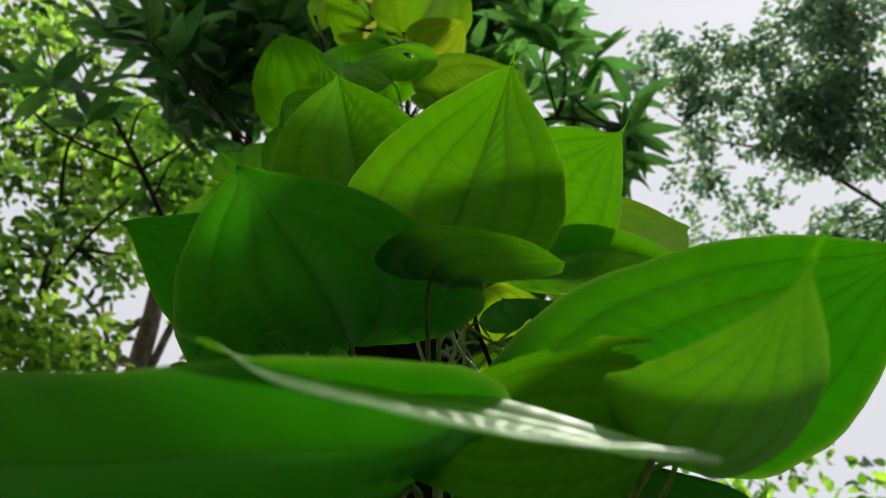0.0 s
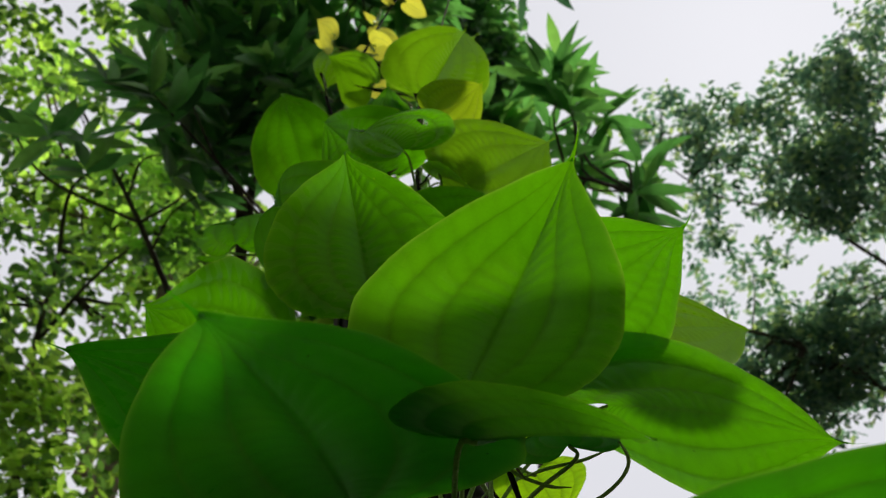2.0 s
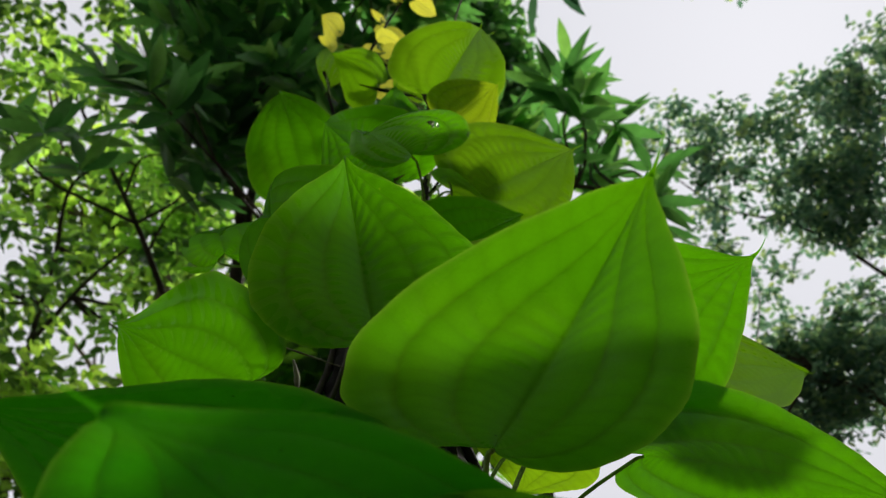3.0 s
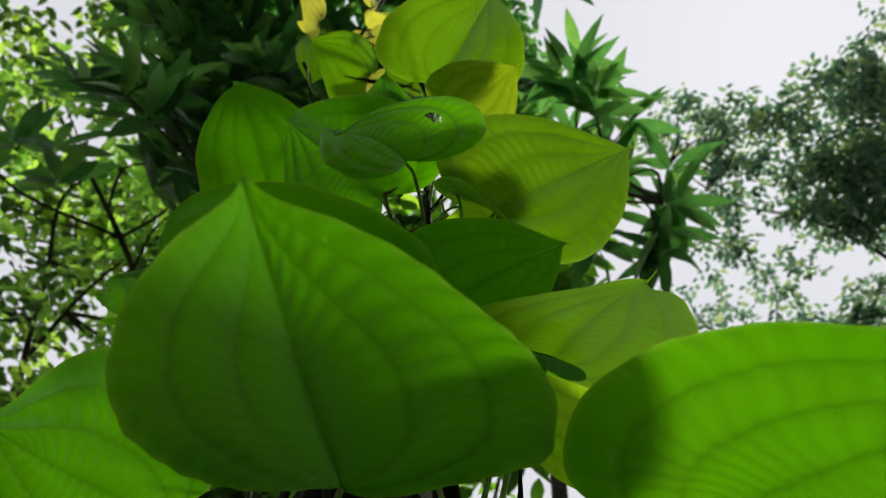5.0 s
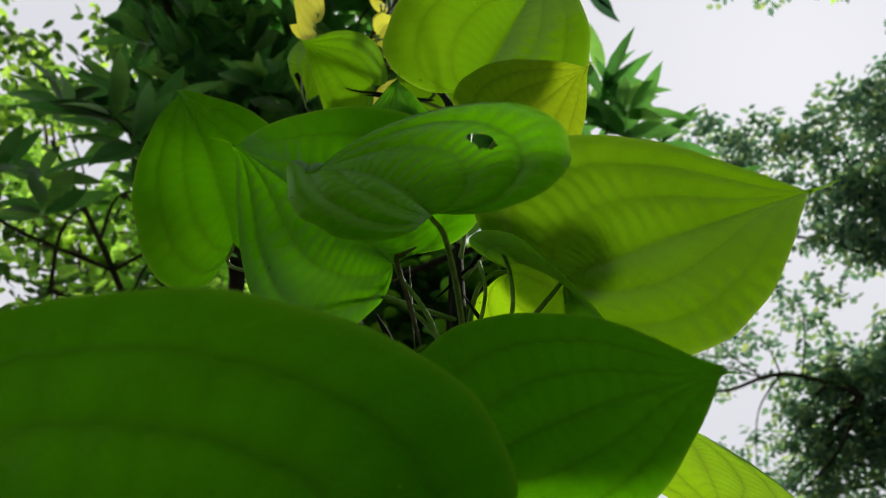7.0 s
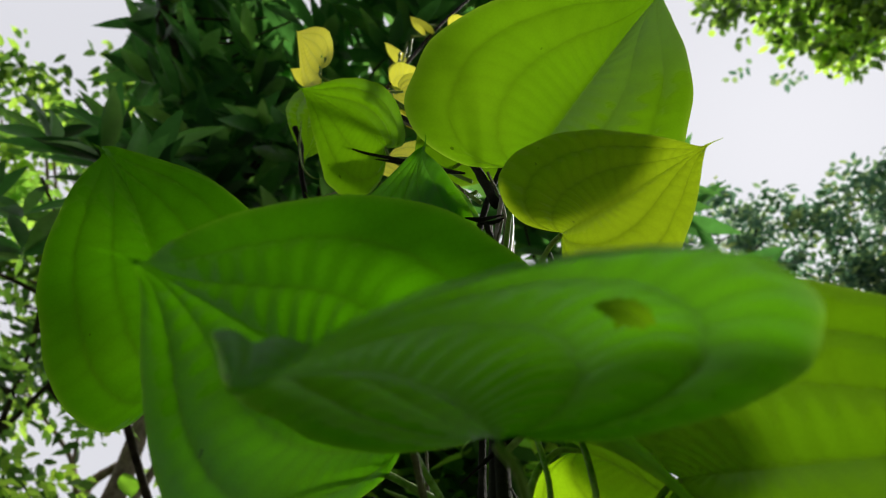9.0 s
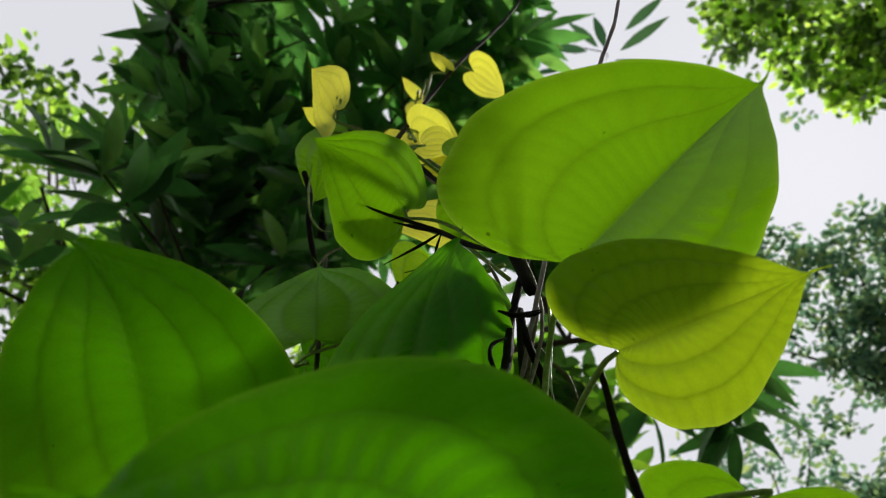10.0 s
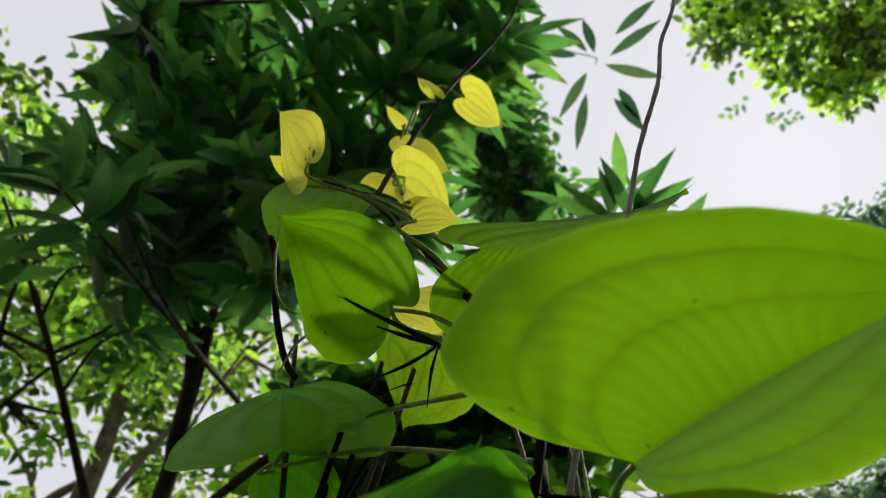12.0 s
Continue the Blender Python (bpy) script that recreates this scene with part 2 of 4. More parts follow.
def tube(points, radii, sides=8, wobble=0.0, seed=0):
    """Rings along a polyline; returns verts and faces with closed ends."""
    rng = random.Random(seed)
    pts = [Vector(p) for p in points]
    verts, faces = [], []
    across = None
    for i, p in enumerate(pts):
        d = (pts[min(i + 1, len(pts) - 1)] - pts[max(i - 1, 0)]).normalized()
        if across is None:
            across = d.orthogonal().normalized()
        across = (across - d * across.dot(d)).normalized()
        up = d.cross(across)
        for k in range(sides):
            a = 2 * math.pi * k / sides
            r = radii[i] * (1 + wobble * rng.uniform(-1, 1))
            verts.append(p + (across * math.cos(a) + up * math.sin(a)) * r)
    for i in range(len(pts) - 1):
        for k in range(sides):
            a, b = i * sides + k, i * sides + (k + 1) % sides
            faces.append((a, b, b + sides, a + sides))
    faces.append(tuple(range(sides - 1, -1, -1)))
    faces.append(tuple(range((len(pts) - 1) * sides, len(pts) * sides)))
    return verts, faces


def smooth_line(points, steps=6):
    """A Catmull-Rom line through the points."""
    p = [Vector(v) for v in points]
    p = [2 * p[0] - p[1], *p, 2 * p[-1] - p[-2]]
    line = []
    for i in range(1, len(p) - 2):
        a, b, c, d = p[i - 1 : i + 3]
        for k in range(steps):
            f = k / steps
            line.append(0.5 * (2 * b + (c - a) * f + (2 * a - 5 * b + 4 * c - d) * f * f + (3 * b - a - 3 * c + d) * f**3))
    line.append(p[-2])
    return line


def rod(points, r0, r1, steps=6, sides=8, wobble=0.0, seed=0):
    line = smooth_line(points, steps)
    n = len(line) - 1
    return tube(line, [r0 + (r1 - r0) * i / n for i in range(n + 1)], sides, wobble, seed)


def part(name, geometry, mat, parent, label=""):
    """One mesh object under a thing or a part, given in the world's coordinates."""
    inv = parent.matrix_world.inverted()
    verts, faces = geometry
    ob = new(name, mesh_of(name, [inv @ Vector(v) for v in verts], faces, mat))
    ob.parent = parent
    return tagged(ob, label)


def thing(name, at, label, category, group="", kind=""):
    ob = new(name)
    ob.matrix_world = Matrix.Translation(at)
    ob.matrix_basis = Matrix.Translation(at)
    bpy.context.view_layer.update()
    return tagged(ob, label, category, group, kind)


# ---- ground ----
def ground_material():
    m, nt, out = nodes_of("forest_floor")
    pos = nt.nodes.new("ShaderNodeNewGeometry").outputs["Position"]
    col = ramp(nt, noise_of(nt, 1.3, 6, pos), [(0.3, (0.03, 0.024, 0.015)), (0.55, (0.06, 0.05, 0.025)), (0.75, (0.035, 0.06, 0.015))])
    col = mix(nt, 0.6, col, ramp(nt, noise_of(nt, 25, 4, pos), [(0.3, (0.4, 0.4, 0.4)), (0.7, (1, 1, 1))]), "MULTIPLY")
    p = nt.nodes.new("ShaderNodeBsdfPrincipled")
    p.inputs["Roughness"].default_value = 0.95
    nt.links.new(col, p.inputs["Base Color"])
    bump = nt.nodes.new("ShaderNodeBump")
    bump.inputs["Distance"].default_value = 0.05
    nt.links.new(noise_of(nt, 12, 5, pos), bump.inputs["Height"])
    nt.links.new(bump.outputs[0], p.inputs["Normal"])
    nt.links.new(p.outputs[0], out.inputs[0])
    return m


def make_ground():
    ring = [0, 1, 2, 4, 7, 12, 20, 40, 90, 250, 800, 2000]
    verts, faces, sides = [], [], 48
    for r in ring:
        for k in range(sides):
            a = 2 * math.pi * k / sides
            x, y = r * math.cos(a), r * math.sin(a)
            h = 0.10 * noise.noise((x * 0.3, y * 0.3, 0)) if 1 < r < 90 else 0.0
            verts.append((x, y + 0.6, h))
    for i in range(len(ring) - 1):
        for k in range(sides):
            a, b = i * sides + k, i * sides + (k + 1) % sides
            faces.append((a, a + sides, b + sides, b))
    return tagged(new("ground", mesh_of("ground", verts, faces, ground_material())), "dark forest floor of soil, leaf litter and moss", "ground", kind="structure")


make_ground()


# ---- trees ----
def scatter(rng, clumps, count):
    """Places in a set of ellipsoid clumps (centre, radii, weight), denser towards the outside."""
    weights = [c[2] for c in clumps]
    for _ in range(count):
        c, r, _ = rng.choices(clumps, weights)[0]
        while True:
            v = Vector((rng.uniform(-1, 1), rng.uniform(-1, 1), rng.uniform(-1, 1)))
            if 0.05 < v.length < 1:
                break
        v *= v.length ** -0.25
        yield Vector(c) + Vector((v.x * r[0], v.y * r[1], v.z * r[2])), v


class Leaves:
    """Gathers many small leaves into one mesh."""

    def __init__(self):
        self.verts, self.faces = [], []

    def add(self, at, along, up, length, width, fold=0.25, droop=0.15, fine=True):
        d = along.normalized()
        n = up - d * up.dot(d)
        n = n.normalized() if n.length > 1e-4 else d.orthogonal().normalized()
        side = n.cross(d)
        k = len(self.verts)

        def v(x, y, z):
            self.verts.append(at + d * (x * length) + side * (y * width) + n * (z * width - droop * x * x * length))

        # a midrib and two curved margins
        line = ((0.14, 0.26), (0.34, 0.46), (0.56, 0.46), (0.78, 0.28)) if fine else ((0.26, 0.42), (0.64, 0.40))
        n_in = len(line)
        for x, y, z in ((0, 0, 0), *((x, 0, 0) for x, _ in line), (1, 0, 0), *((x, y, fold * y) for x, y in line), *((x, -y, fold * y) for x, y in line)):
            v(x, y, z)
        for e, turn in ((k + n_in + 2, 1), (k + 2 * n_in + 2, -1)):
            rim = [(k, k + 1, e)] + [(k + i + 1, k + i + 2, e + i + 1, e + i) for i in range(n_in - 1)] + [(k + n_in, k + n_in + 1, e + n_in - 1)]
            self.faces += rim if turn > 0 else [f[::-1] for f in rim]

    def out(self):
        return self.verts, self.faces


def unit(rng):
    z, a = rng.uniform(-1, 1), rng.uniform(0, 2 * math.pi)
    s = math.sqrt(1 - z * z)
    return Vector((s * math.cos(a), s * math.sin(a), z))


NEAR_WHORLS = 2.45


def rosette_tree(label, stems, clumps, count, leaf, seed, mat, trunk_mat=TRUNK):
    """A tree with long narrow leaves in whorls at the ends of its twigs."""
    rng = random.Random(seed)
    foot = stems[0][0][0]
    tree = thing("tree", (foot[0], foot[1], 0), label, "tree")
    for i, (line, r0, r1) in enumerate(stems):
        part("limb" if i else "trunk", rod(line, r0, r1, 6, 10, 0.06, seed + i), trunk_mat, tree)
    joints = [p for line, _, _ in stems for p in smooth_line(line, 5)]
    twigs, leaves, single = [], Leaves(), []
    for at, v in scatter(rng, clumps, count):
        near = min(joints, key=lambda p: (p - at).length + 0.6 * max(0, p.z - at.z))
        out = (at - near).normalized()
        if rng.random() < 0.32:
            mid = near.lerp(at, 0.5) + Vector((rng.uniform(-1, 1), rng.uniform(-1, 1), rng.uniform(-0.6, 1))) * 0.14 * min(1.0, (at - near).length / 0.7)
            twigs.append(rod([near, mid, at], 0.008, 0.003, 4, 4))
        d0 = (out + Vector((0, 0, 0.7)) + unit(rng) * 0.5).normalized()
        side = d0.orthogonal().normalized()
        other = d0.cross(side)
        n = rng.randint(6, 10)
        for k in range(n):
            a = 2 * math.pi * (k * 0.382 + rng.uniform(-0.05, 0.05))
            open_up = rng.uniform(0.7, 1.5)
            d = d0 * math.cos(open_up) + (side * math.cos(a) + other * math.sin(a)) * math.sin(open_up)
            d += Vector((0, 0, -0.05))
            foot_at, up, size = at - d0 * rng.uniform(0, 0.05), Vector((0, 0, 1)) + unit(rng) * 0.4, leaf[0] * rng.uniform(0.6, 1.15)
            if (at - Vector((0, 0.6, 2.4))).length < NEAR_WHORLS and len(single) < 290:
                single.append((foot_at, d, up, size))
            else:
                leaves.add(foot_at, d, up, size, leaf[1] * rng.uniform(0.8, 1.2), 0.35, 0.18)
    for shape in twigs:
        part("twig", shape, trunk_mat, tree)
    tagged(part("crown", leaves.out(), mat, tree), kind="stuff")
    # the whorls nearest the vine: leaves of their own, all on one mesh
    one = Leaves()
    one.add(Vector((0, 0, 0)), Vector((1, 0, 0)), Vector((0, 0, 1)), 1.0, leaf[1] / leaf[0], 0.35, 0.18)
    shared = mesh_of("leaf", *one.out(), mat)
    for at, d, up, size in sorted(single, key=lambda w: (w[0] - Vector((0, 0.6, 2.4))).length)[:290]:
        x = d.normalized()
        z = (up - x * up.dot(x)).normalized()
        m = Matrix((x, z.cross(x), z)).transposed().to_4x4()
        m.translation = at
        ob = new("leaf", shared)
        ob.parent = tree
        ob.matrix_basis = tree.matrix_world.inverted() @ m @ Matrix.Scale(size, 4)
    return tree


def crown_tree(label, stems, clumps, count, leaf, seed, mat, trunk_mat=TRUNK, fine=False, sprays=3):
    """A tree whose crown is made of sprays of small leaves along fine twigs."""
    rng = random.Random(seed)
    foot = stems[0][0][0]
    tree = thing("tree", (foot[0], foot[1], 0), label, "tree")
    for i, (line, r0, r1) in enumerate(stems):
        part("limb" if i else "trunk", rod(line, r0, r1, 6, 10, 0.06, seed + i), trunk_mat, tree)
    joints = [p for line, _, _ in stems for p in smooth_line(line, 5)]
    limbs, leaves = [], Leaves()
    for c, r, w in clumps:
        if w < 0.1:
            continue
        near = min(joints, key=lambda p: (p - Vector(c)).length)
        for _ in range(3 if w >= 0.4 else 1):
            end = Vector(c) + unit(rng) * min(r) * 0.7
            mid = near.lerp(end, 0.5) + unit(rng) * 0.12 * (end - near).length
            limbs.append(rod([near, mid, end], 0.022 if w >= 0.4 else 0.009, 0.005, 5, 5))
    for at, v in scatter(rng, clumps, count):
        # a flat spray: leaves to both sides of a fine twig, their upper faces to the sky
        d0 = v.normalized() * 0.6 + unit(rng)
        d0 = Vector((d0.x, d0.y, d0.z * 0.35 - 0.12)).normalized()
        tilt = (Vector((0, 0, 1)) + unit(rng) * 0.35).normalized()
        side = d0.cross(tilt).normalized()
        n = rng.randint(6, 11)
        for k in range(n):
            hand = 1 if k % 2 else -1
            p = at + d0 * ((k - n / 2) * leaf[0] * 0.42) + unit(rng) * leaf[0] * 0.15
            d = d0 * rng.uniform(0.2, 0.9) + side * hand * rng.uniform(0.5, 1.0) + Vector((0, 0, rng.uniform(-0.45, 0.05)))
            leaves.add(p, d, tilt + unit(rng) * 0.35, leaf[0] * rng.uniform(0.55, 1.25), leaf[1] * rng.uniform(0.7, 1.2), 0.3, 0.12, fine)
    for shape in limbs:
        part("limb", shape, trunk_mat, tree)
    tagged(part("crown", leaves.out(), mat, tree), kind="stuff")
    return tree


WHORLED = rosette_tree(
    "slim dark tree with long narrow leaves in whorls",
    [([(-1.0, 3.3, 0), (-1.02, 3.2, 1.5), (-1.0, 3.0, 2.9), (-1.01, 2.81, 4.21), (-0.97, 2.61, 4.29), (-0.93, 2.41, 4.37), (-0.93, 2.26, 4.43), (-0.95, 2.12, 4.49), (-1.00, 1.95, 4.56), (-1.05, 1.76, 4.66), (-1.10, 1.58, 4.76), (-1.16, 1.37, 4.85), (-1.23, 1.20, 4.99)], 0.042, 0.010),
     ([(-0.96, 2.58, 4.32), (-0.91, 2.40, 4.38), (-0.88, 2.21, 4.49), (-0.87, 2.05, 4.57), (-0.91, 1.89, 4.63)], 0.020, 0.008),
     ([(-0.92, 2.32, 4.38), (-0.87, 2.16, 4.49), (-0.76, 2.06, 4.51), (-0.60, 1.96, 4.49)], 0.010, 0.005),
     ([(-1.03, 2.7, 3.7), (-0.4, 2.15, 4.0), (0.35, 1.85, 4.05), (0.7, 1.9, 4.05)], 0.016, 0.005),
     ([(-1.03, 2.7, 3.8), (-1.3, 2.2, 4.2), (-1.6, 1.9, 4.6)], 0.016, 0.006)],
    [((-1.39, 1.63, 4.02), (0.2, 0.2, 0.16), 0.2), ((-1.10, 1.66, 4.50), (0.2, 0.25, 0.2), 0.6), ((-0.93, 1.88, 4.30), (0.22, 0.25, 0.2), 0.7), ((-0.92, 1.79, 5.06), (0.3, 0.25, 0.25), 0.7),
     ((0.61, 2.07, 4.74), (0.26, 0.22, 0.18), 0.2), ((0.51, 1.97, 5.05), (0.2, 0.2, 0.2), 0.14), ((0.73, 2.14, 4.43), (0.2, 0.2, 0.16), 0.18), ((-1.1, 1.55, 3.95), (0.27, 0.25, 0.25), 0.25), ((-0.75, 1.7, 4.3), (0.34, 0.25, 0.22), 1.2),
     ((-0.95, 1.55, 4.95), (0.42, 0.35, 0.4), 1.6), ((-0.4, 1.55, 5.1), (0.36, 0.3, 0.35), 1.5), ((-1.35, 2.0, 4.5), (0.3, 0.25, 0.3), 0.12), ((-0.75, 2.0, 4.75), (0.3, 0.25, 0.25), 0.5),
     ((-0.45, 1.85, 4.8), (0.32, 0.3, 0.3), 0.9), ((0.28, 1.65, 4.2), (0.22, 0.18, 0.2), 0.4), ((0.62, 1.9, 3.95), (0.25, 0.18, 0.2), 0.16), ((-0.1, 1.3, 5.2), (0.18, 0.2, 0.25), 0.5),
     ((-1.2, 1.95, 5.9), (0.42, 0.35, 0.45), 1.6), ((-0.57, 2.36, 5.7), (0.45, 0.35, 0.4), 1.4), ((-0.95, 2.56, 5.65), (0.4, 0.35, 0.4), 1.3)],
    320, (0.225, 0.051), 11, LANCE)
crown_tree(
    "tall tree with a pale trunk lightened as if sunlit and a sunlit open crown",
    [([(-3.0, 7.6, 0), (-3.0, 7.2, 3.0), (-2.91, 6.23, 5.4), (-2.69, 5.79, 6.14), (-2.6, 5.3, 7.2), (-2.8, 4.6, 9.0)], 0.20, 0.03),
     ([(-3.41, 6.73, 6.22), (-3.26, 6.48, 6.63), (-3.21, 6.28, 6.89), (-3.00, 6.20, 7.09)], 0.07, 0.035),
     ([(-3.22, 6.34, 6.66), (-3.31, 6.06, 6.92), (-3.48, 5.83, 7.06), (-3.69, 5.57, 7.18), (-3.76, 5.27, 7.41)], 0.028, 0.008), ([(-3.18, 6.27, 6.60), (-3.27, 5.96, 6.89), (-3.25, 5.66, 7.21)], 0.022, 0.008), ([(-3.70, 4.45, 7.41), (-3.13, 4.59, 7.38), (-2.71, 4.68, 7.40), (-2.29, 4.88, 7.42)], 0.02, 0.008), ([(-3.35, 4.18, 7.42), (-2.86, 4.43, 7.52), (-2.33, 4.36, 7.81)], 0.02, 0.006),
     ([(-2.95, 6.4, 5.2), (-2.4, 5.6, 6.6), (-1.8, 5.4, 8.0)], 0.05, 0.015)],
    [((-3.58, 4.14, 7.49), (0.38, 0.38, 0.29), 1.00), ((-3.20, 4.62, 7.37), (0.42, 0.42, 0.32), 1.20), ((-2.75, 4.57, 7.62), (0.45, 0.45, 0.34), 1.30), ((-3.57, 5.03, 6.80), (0.40, 0.40, 0.30), 1.10), ((-2.40, 5.04, 7.40), (0.45, 0.45, 0.34), 1.30), ((-3.04, 5.12, 7.31), (0.40, 0.40, 0.30), 0.90),
     ((-2.40, 5.72, 7.36), (0.45, 0.45, 0.34), 1.00), ((-4.02, 3.43, 8.67), (0.40, 0.40, 0.30), 0.70), ((-3.42, 3.90, 8.49), (0.32, 0.32, 0.24), 0.50), ((-3.35, 3.53, 9.18), (0.30, 0.30, 0.22), 0.35), ((-3.82, 3.93, 8.01), (0.38, 0.38, 0.29), 0.80), ((-2.77, 4.61, 5.05), (0.40, 0.40, 0.30), 1.00),
     ((-2.77, 4.72, 5.45), (0.36, 0.36, 0.27), 0.80), ((-2.71, 4.68, 4.65), (0.45, 0.45, 0.34), 1.10), ((-2.66, 4.92, 4.73), (0.40, 0.40, 0.30), 1.00), ((-2.25, 5.32, 5.37), (0.30, 0.30, 0.22), 0.20), ((-2.93, 4.23, 5.21), (0.35, 0.35, 0.26), 0.80),
     ((-1.6, 5.6, 8.1), (0.7, 0.4, 0.45), 1.2), ((-2.2, 6.4, 6.2), (0.6, 0.4, 0.5), 1.0), ((-1.0, 4.6, 9.3), (0.8, 0.4, 0.5), 1.0), ((-2.4, 5.3, 8.1), (0.5, 0.4, 0.4), 1.0), ((-2.0, 6.0, 7.2), (0.6, 0.4, 0.4), 1.0)],
    560, (0.13, 0.074), 23, LIT, TRUNK_PALE_SUNLIT)
crown_tree(
    "slender shaded tree with drooping oval leaves",
    [([(-3.2, 6.2, 0), (-3.1, 5.9, 2.5), (-2.9, 5.0, 4.6), (-3.08, 4.64, 5.82), (-2.97, 4.17, 6.45)], 0.06, 0.012), ([(-3.05, 4.59, 5.89), (-2.63, 4.25, 6.29), (-2.05, 3.99, 6.76)], 0.02, 0.006), ([(-3.00, 4.26, 6.36), (-2.82, 3.70, 6.62), (-2.45, 3.60, 6.87)], 0.02, 0.006)],
    [((-3.19, 4.19, 6.01), (0.30, 0.30, 0.22), 0.90), ((-2.92, 3.45, 6.73), (0.28, 0.28, 0.21), 0.80), ((-2.45, 3.67, 6.82), (0.32, 0.32, 0.24), 1.00), ((-2.03, 3.94, 6.80), (0.36, 0.36, 0.27), 1.10), ((-2.98, 4.34, 6.60), (0.24, 0.24, 0.18), 0.60), ((-2.21, 4.18, 6.55), (0.30, 0.30, 0.22), 0.90), ((-3.33, 3.97, 6.53), (0.20, 0.20, 0.15), 0.30), ((-2.62, 4.66, 6.22), (0.25, 0.25, 0.19), 0.50), ((-3.01, 3.01, 7.19), (0.22, 0.22, 0.17), 0.35), ((-1.81, 4.37, 6.81), (0.30, 0.30, 0.22), 0.80)],
    160, (0.12, 0.062), 61, SHADE)
crown_tree(
    "bushy understory tree with broad green leaves",
    [([(0.0, 3.6, 0), (-0.02, 3.4, 1.5), (-0.1, 3.1, 2.8), (-0.12, 2.8, 4.2)], 0.035, 0.01), ([(-0.08, 3.15, 2.6), (0.2, 2.9, 3.8)], 0.014, 0.006)],
    [((-0.4, 2.7, 3.9), (0.3, 0.3, 0.4), 1), ((-0.25, 2.7, 4.5), (0.28, 0.3, 0.4), 1.2), ((0.08, 2.7, 4.5), (0.28, 0.3, 0.45), 1.2), ((0.4, 2.8, 4.5), (0.2, 0.3, 0.4), 0.9), ((0.1, 2.6, 3.8), (0.3, 0.3, 0.3), 0.8), ((-0.8, 3.0, 3.8), (0.3, 0.3, 0.4), 0.7)],
    420, (0.13, 0.075), 29, BUSH, fine=True)
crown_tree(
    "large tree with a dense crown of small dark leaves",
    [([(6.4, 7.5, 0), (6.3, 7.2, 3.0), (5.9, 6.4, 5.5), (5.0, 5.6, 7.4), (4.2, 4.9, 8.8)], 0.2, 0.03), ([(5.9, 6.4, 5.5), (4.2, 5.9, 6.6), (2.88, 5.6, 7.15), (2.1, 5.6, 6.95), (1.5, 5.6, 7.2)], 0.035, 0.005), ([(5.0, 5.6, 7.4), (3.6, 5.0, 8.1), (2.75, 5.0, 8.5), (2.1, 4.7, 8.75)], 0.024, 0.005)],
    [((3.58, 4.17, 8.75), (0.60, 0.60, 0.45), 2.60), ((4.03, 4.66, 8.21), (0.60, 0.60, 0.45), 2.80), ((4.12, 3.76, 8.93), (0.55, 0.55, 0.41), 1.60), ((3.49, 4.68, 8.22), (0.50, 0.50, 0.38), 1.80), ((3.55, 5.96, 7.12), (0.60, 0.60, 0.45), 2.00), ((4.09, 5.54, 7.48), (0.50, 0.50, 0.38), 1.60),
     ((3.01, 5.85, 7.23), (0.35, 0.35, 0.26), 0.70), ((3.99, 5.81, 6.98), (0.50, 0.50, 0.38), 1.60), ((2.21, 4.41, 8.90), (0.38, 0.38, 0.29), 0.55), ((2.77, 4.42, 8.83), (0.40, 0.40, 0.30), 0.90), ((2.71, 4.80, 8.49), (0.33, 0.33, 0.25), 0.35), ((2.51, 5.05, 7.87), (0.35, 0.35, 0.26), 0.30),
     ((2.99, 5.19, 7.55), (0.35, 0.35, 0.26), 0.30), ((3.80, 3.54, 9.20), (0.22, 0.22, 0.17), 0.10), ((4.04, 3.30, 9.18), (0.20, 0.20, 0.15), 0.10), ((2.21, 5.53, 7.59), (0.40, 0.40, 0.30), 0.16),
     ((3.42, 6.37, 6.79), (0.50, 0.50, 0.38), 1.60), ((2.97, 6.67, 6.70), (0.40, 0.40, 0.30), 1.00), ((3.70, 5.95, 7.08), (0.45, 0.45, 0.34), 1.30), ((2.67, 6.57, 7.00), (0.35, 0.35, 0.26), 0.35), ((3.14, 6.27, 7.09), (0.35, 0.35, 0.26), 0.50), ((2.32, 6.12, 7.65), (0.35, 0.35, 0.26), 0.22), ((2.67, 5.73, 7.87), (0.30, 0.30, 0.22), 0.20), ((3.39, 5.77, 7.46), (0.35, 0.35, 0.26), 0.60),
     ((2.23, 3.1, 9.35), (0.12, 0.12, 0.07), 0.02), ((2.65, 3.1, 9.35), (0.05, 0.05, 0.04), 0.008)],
    1680, (0.088, 0.052), 37, HAZED)
crown_tree(
    "high canopy bough with sunlit olive leaves",
    [([(7.5, 5.5, 0), (7.2, 5.2, 6.0), (6.4, 4.4, 11.0), (5.2, 3.4, 13.6)], 0.25, 0.05)],
    [((3.18, 3.48, 13.77), (0.55, 0.55, 0.33), 0.60), ((4.01, 3.46, 13.51), (0.70, 0.70, 0.42), 1.00), ((4.68, 3.68, 13.06), (0.60, 0.60, 0.36), 1.00), ((4.97, 3.17, 13.18), (0.60, 0.60, 0.36), 1.00), ((4.04, 3.87, 13.15), (0.30, 0.30, 0.18), 0.25)],
    230, (0.17, 0.10), 41, OLIVE)
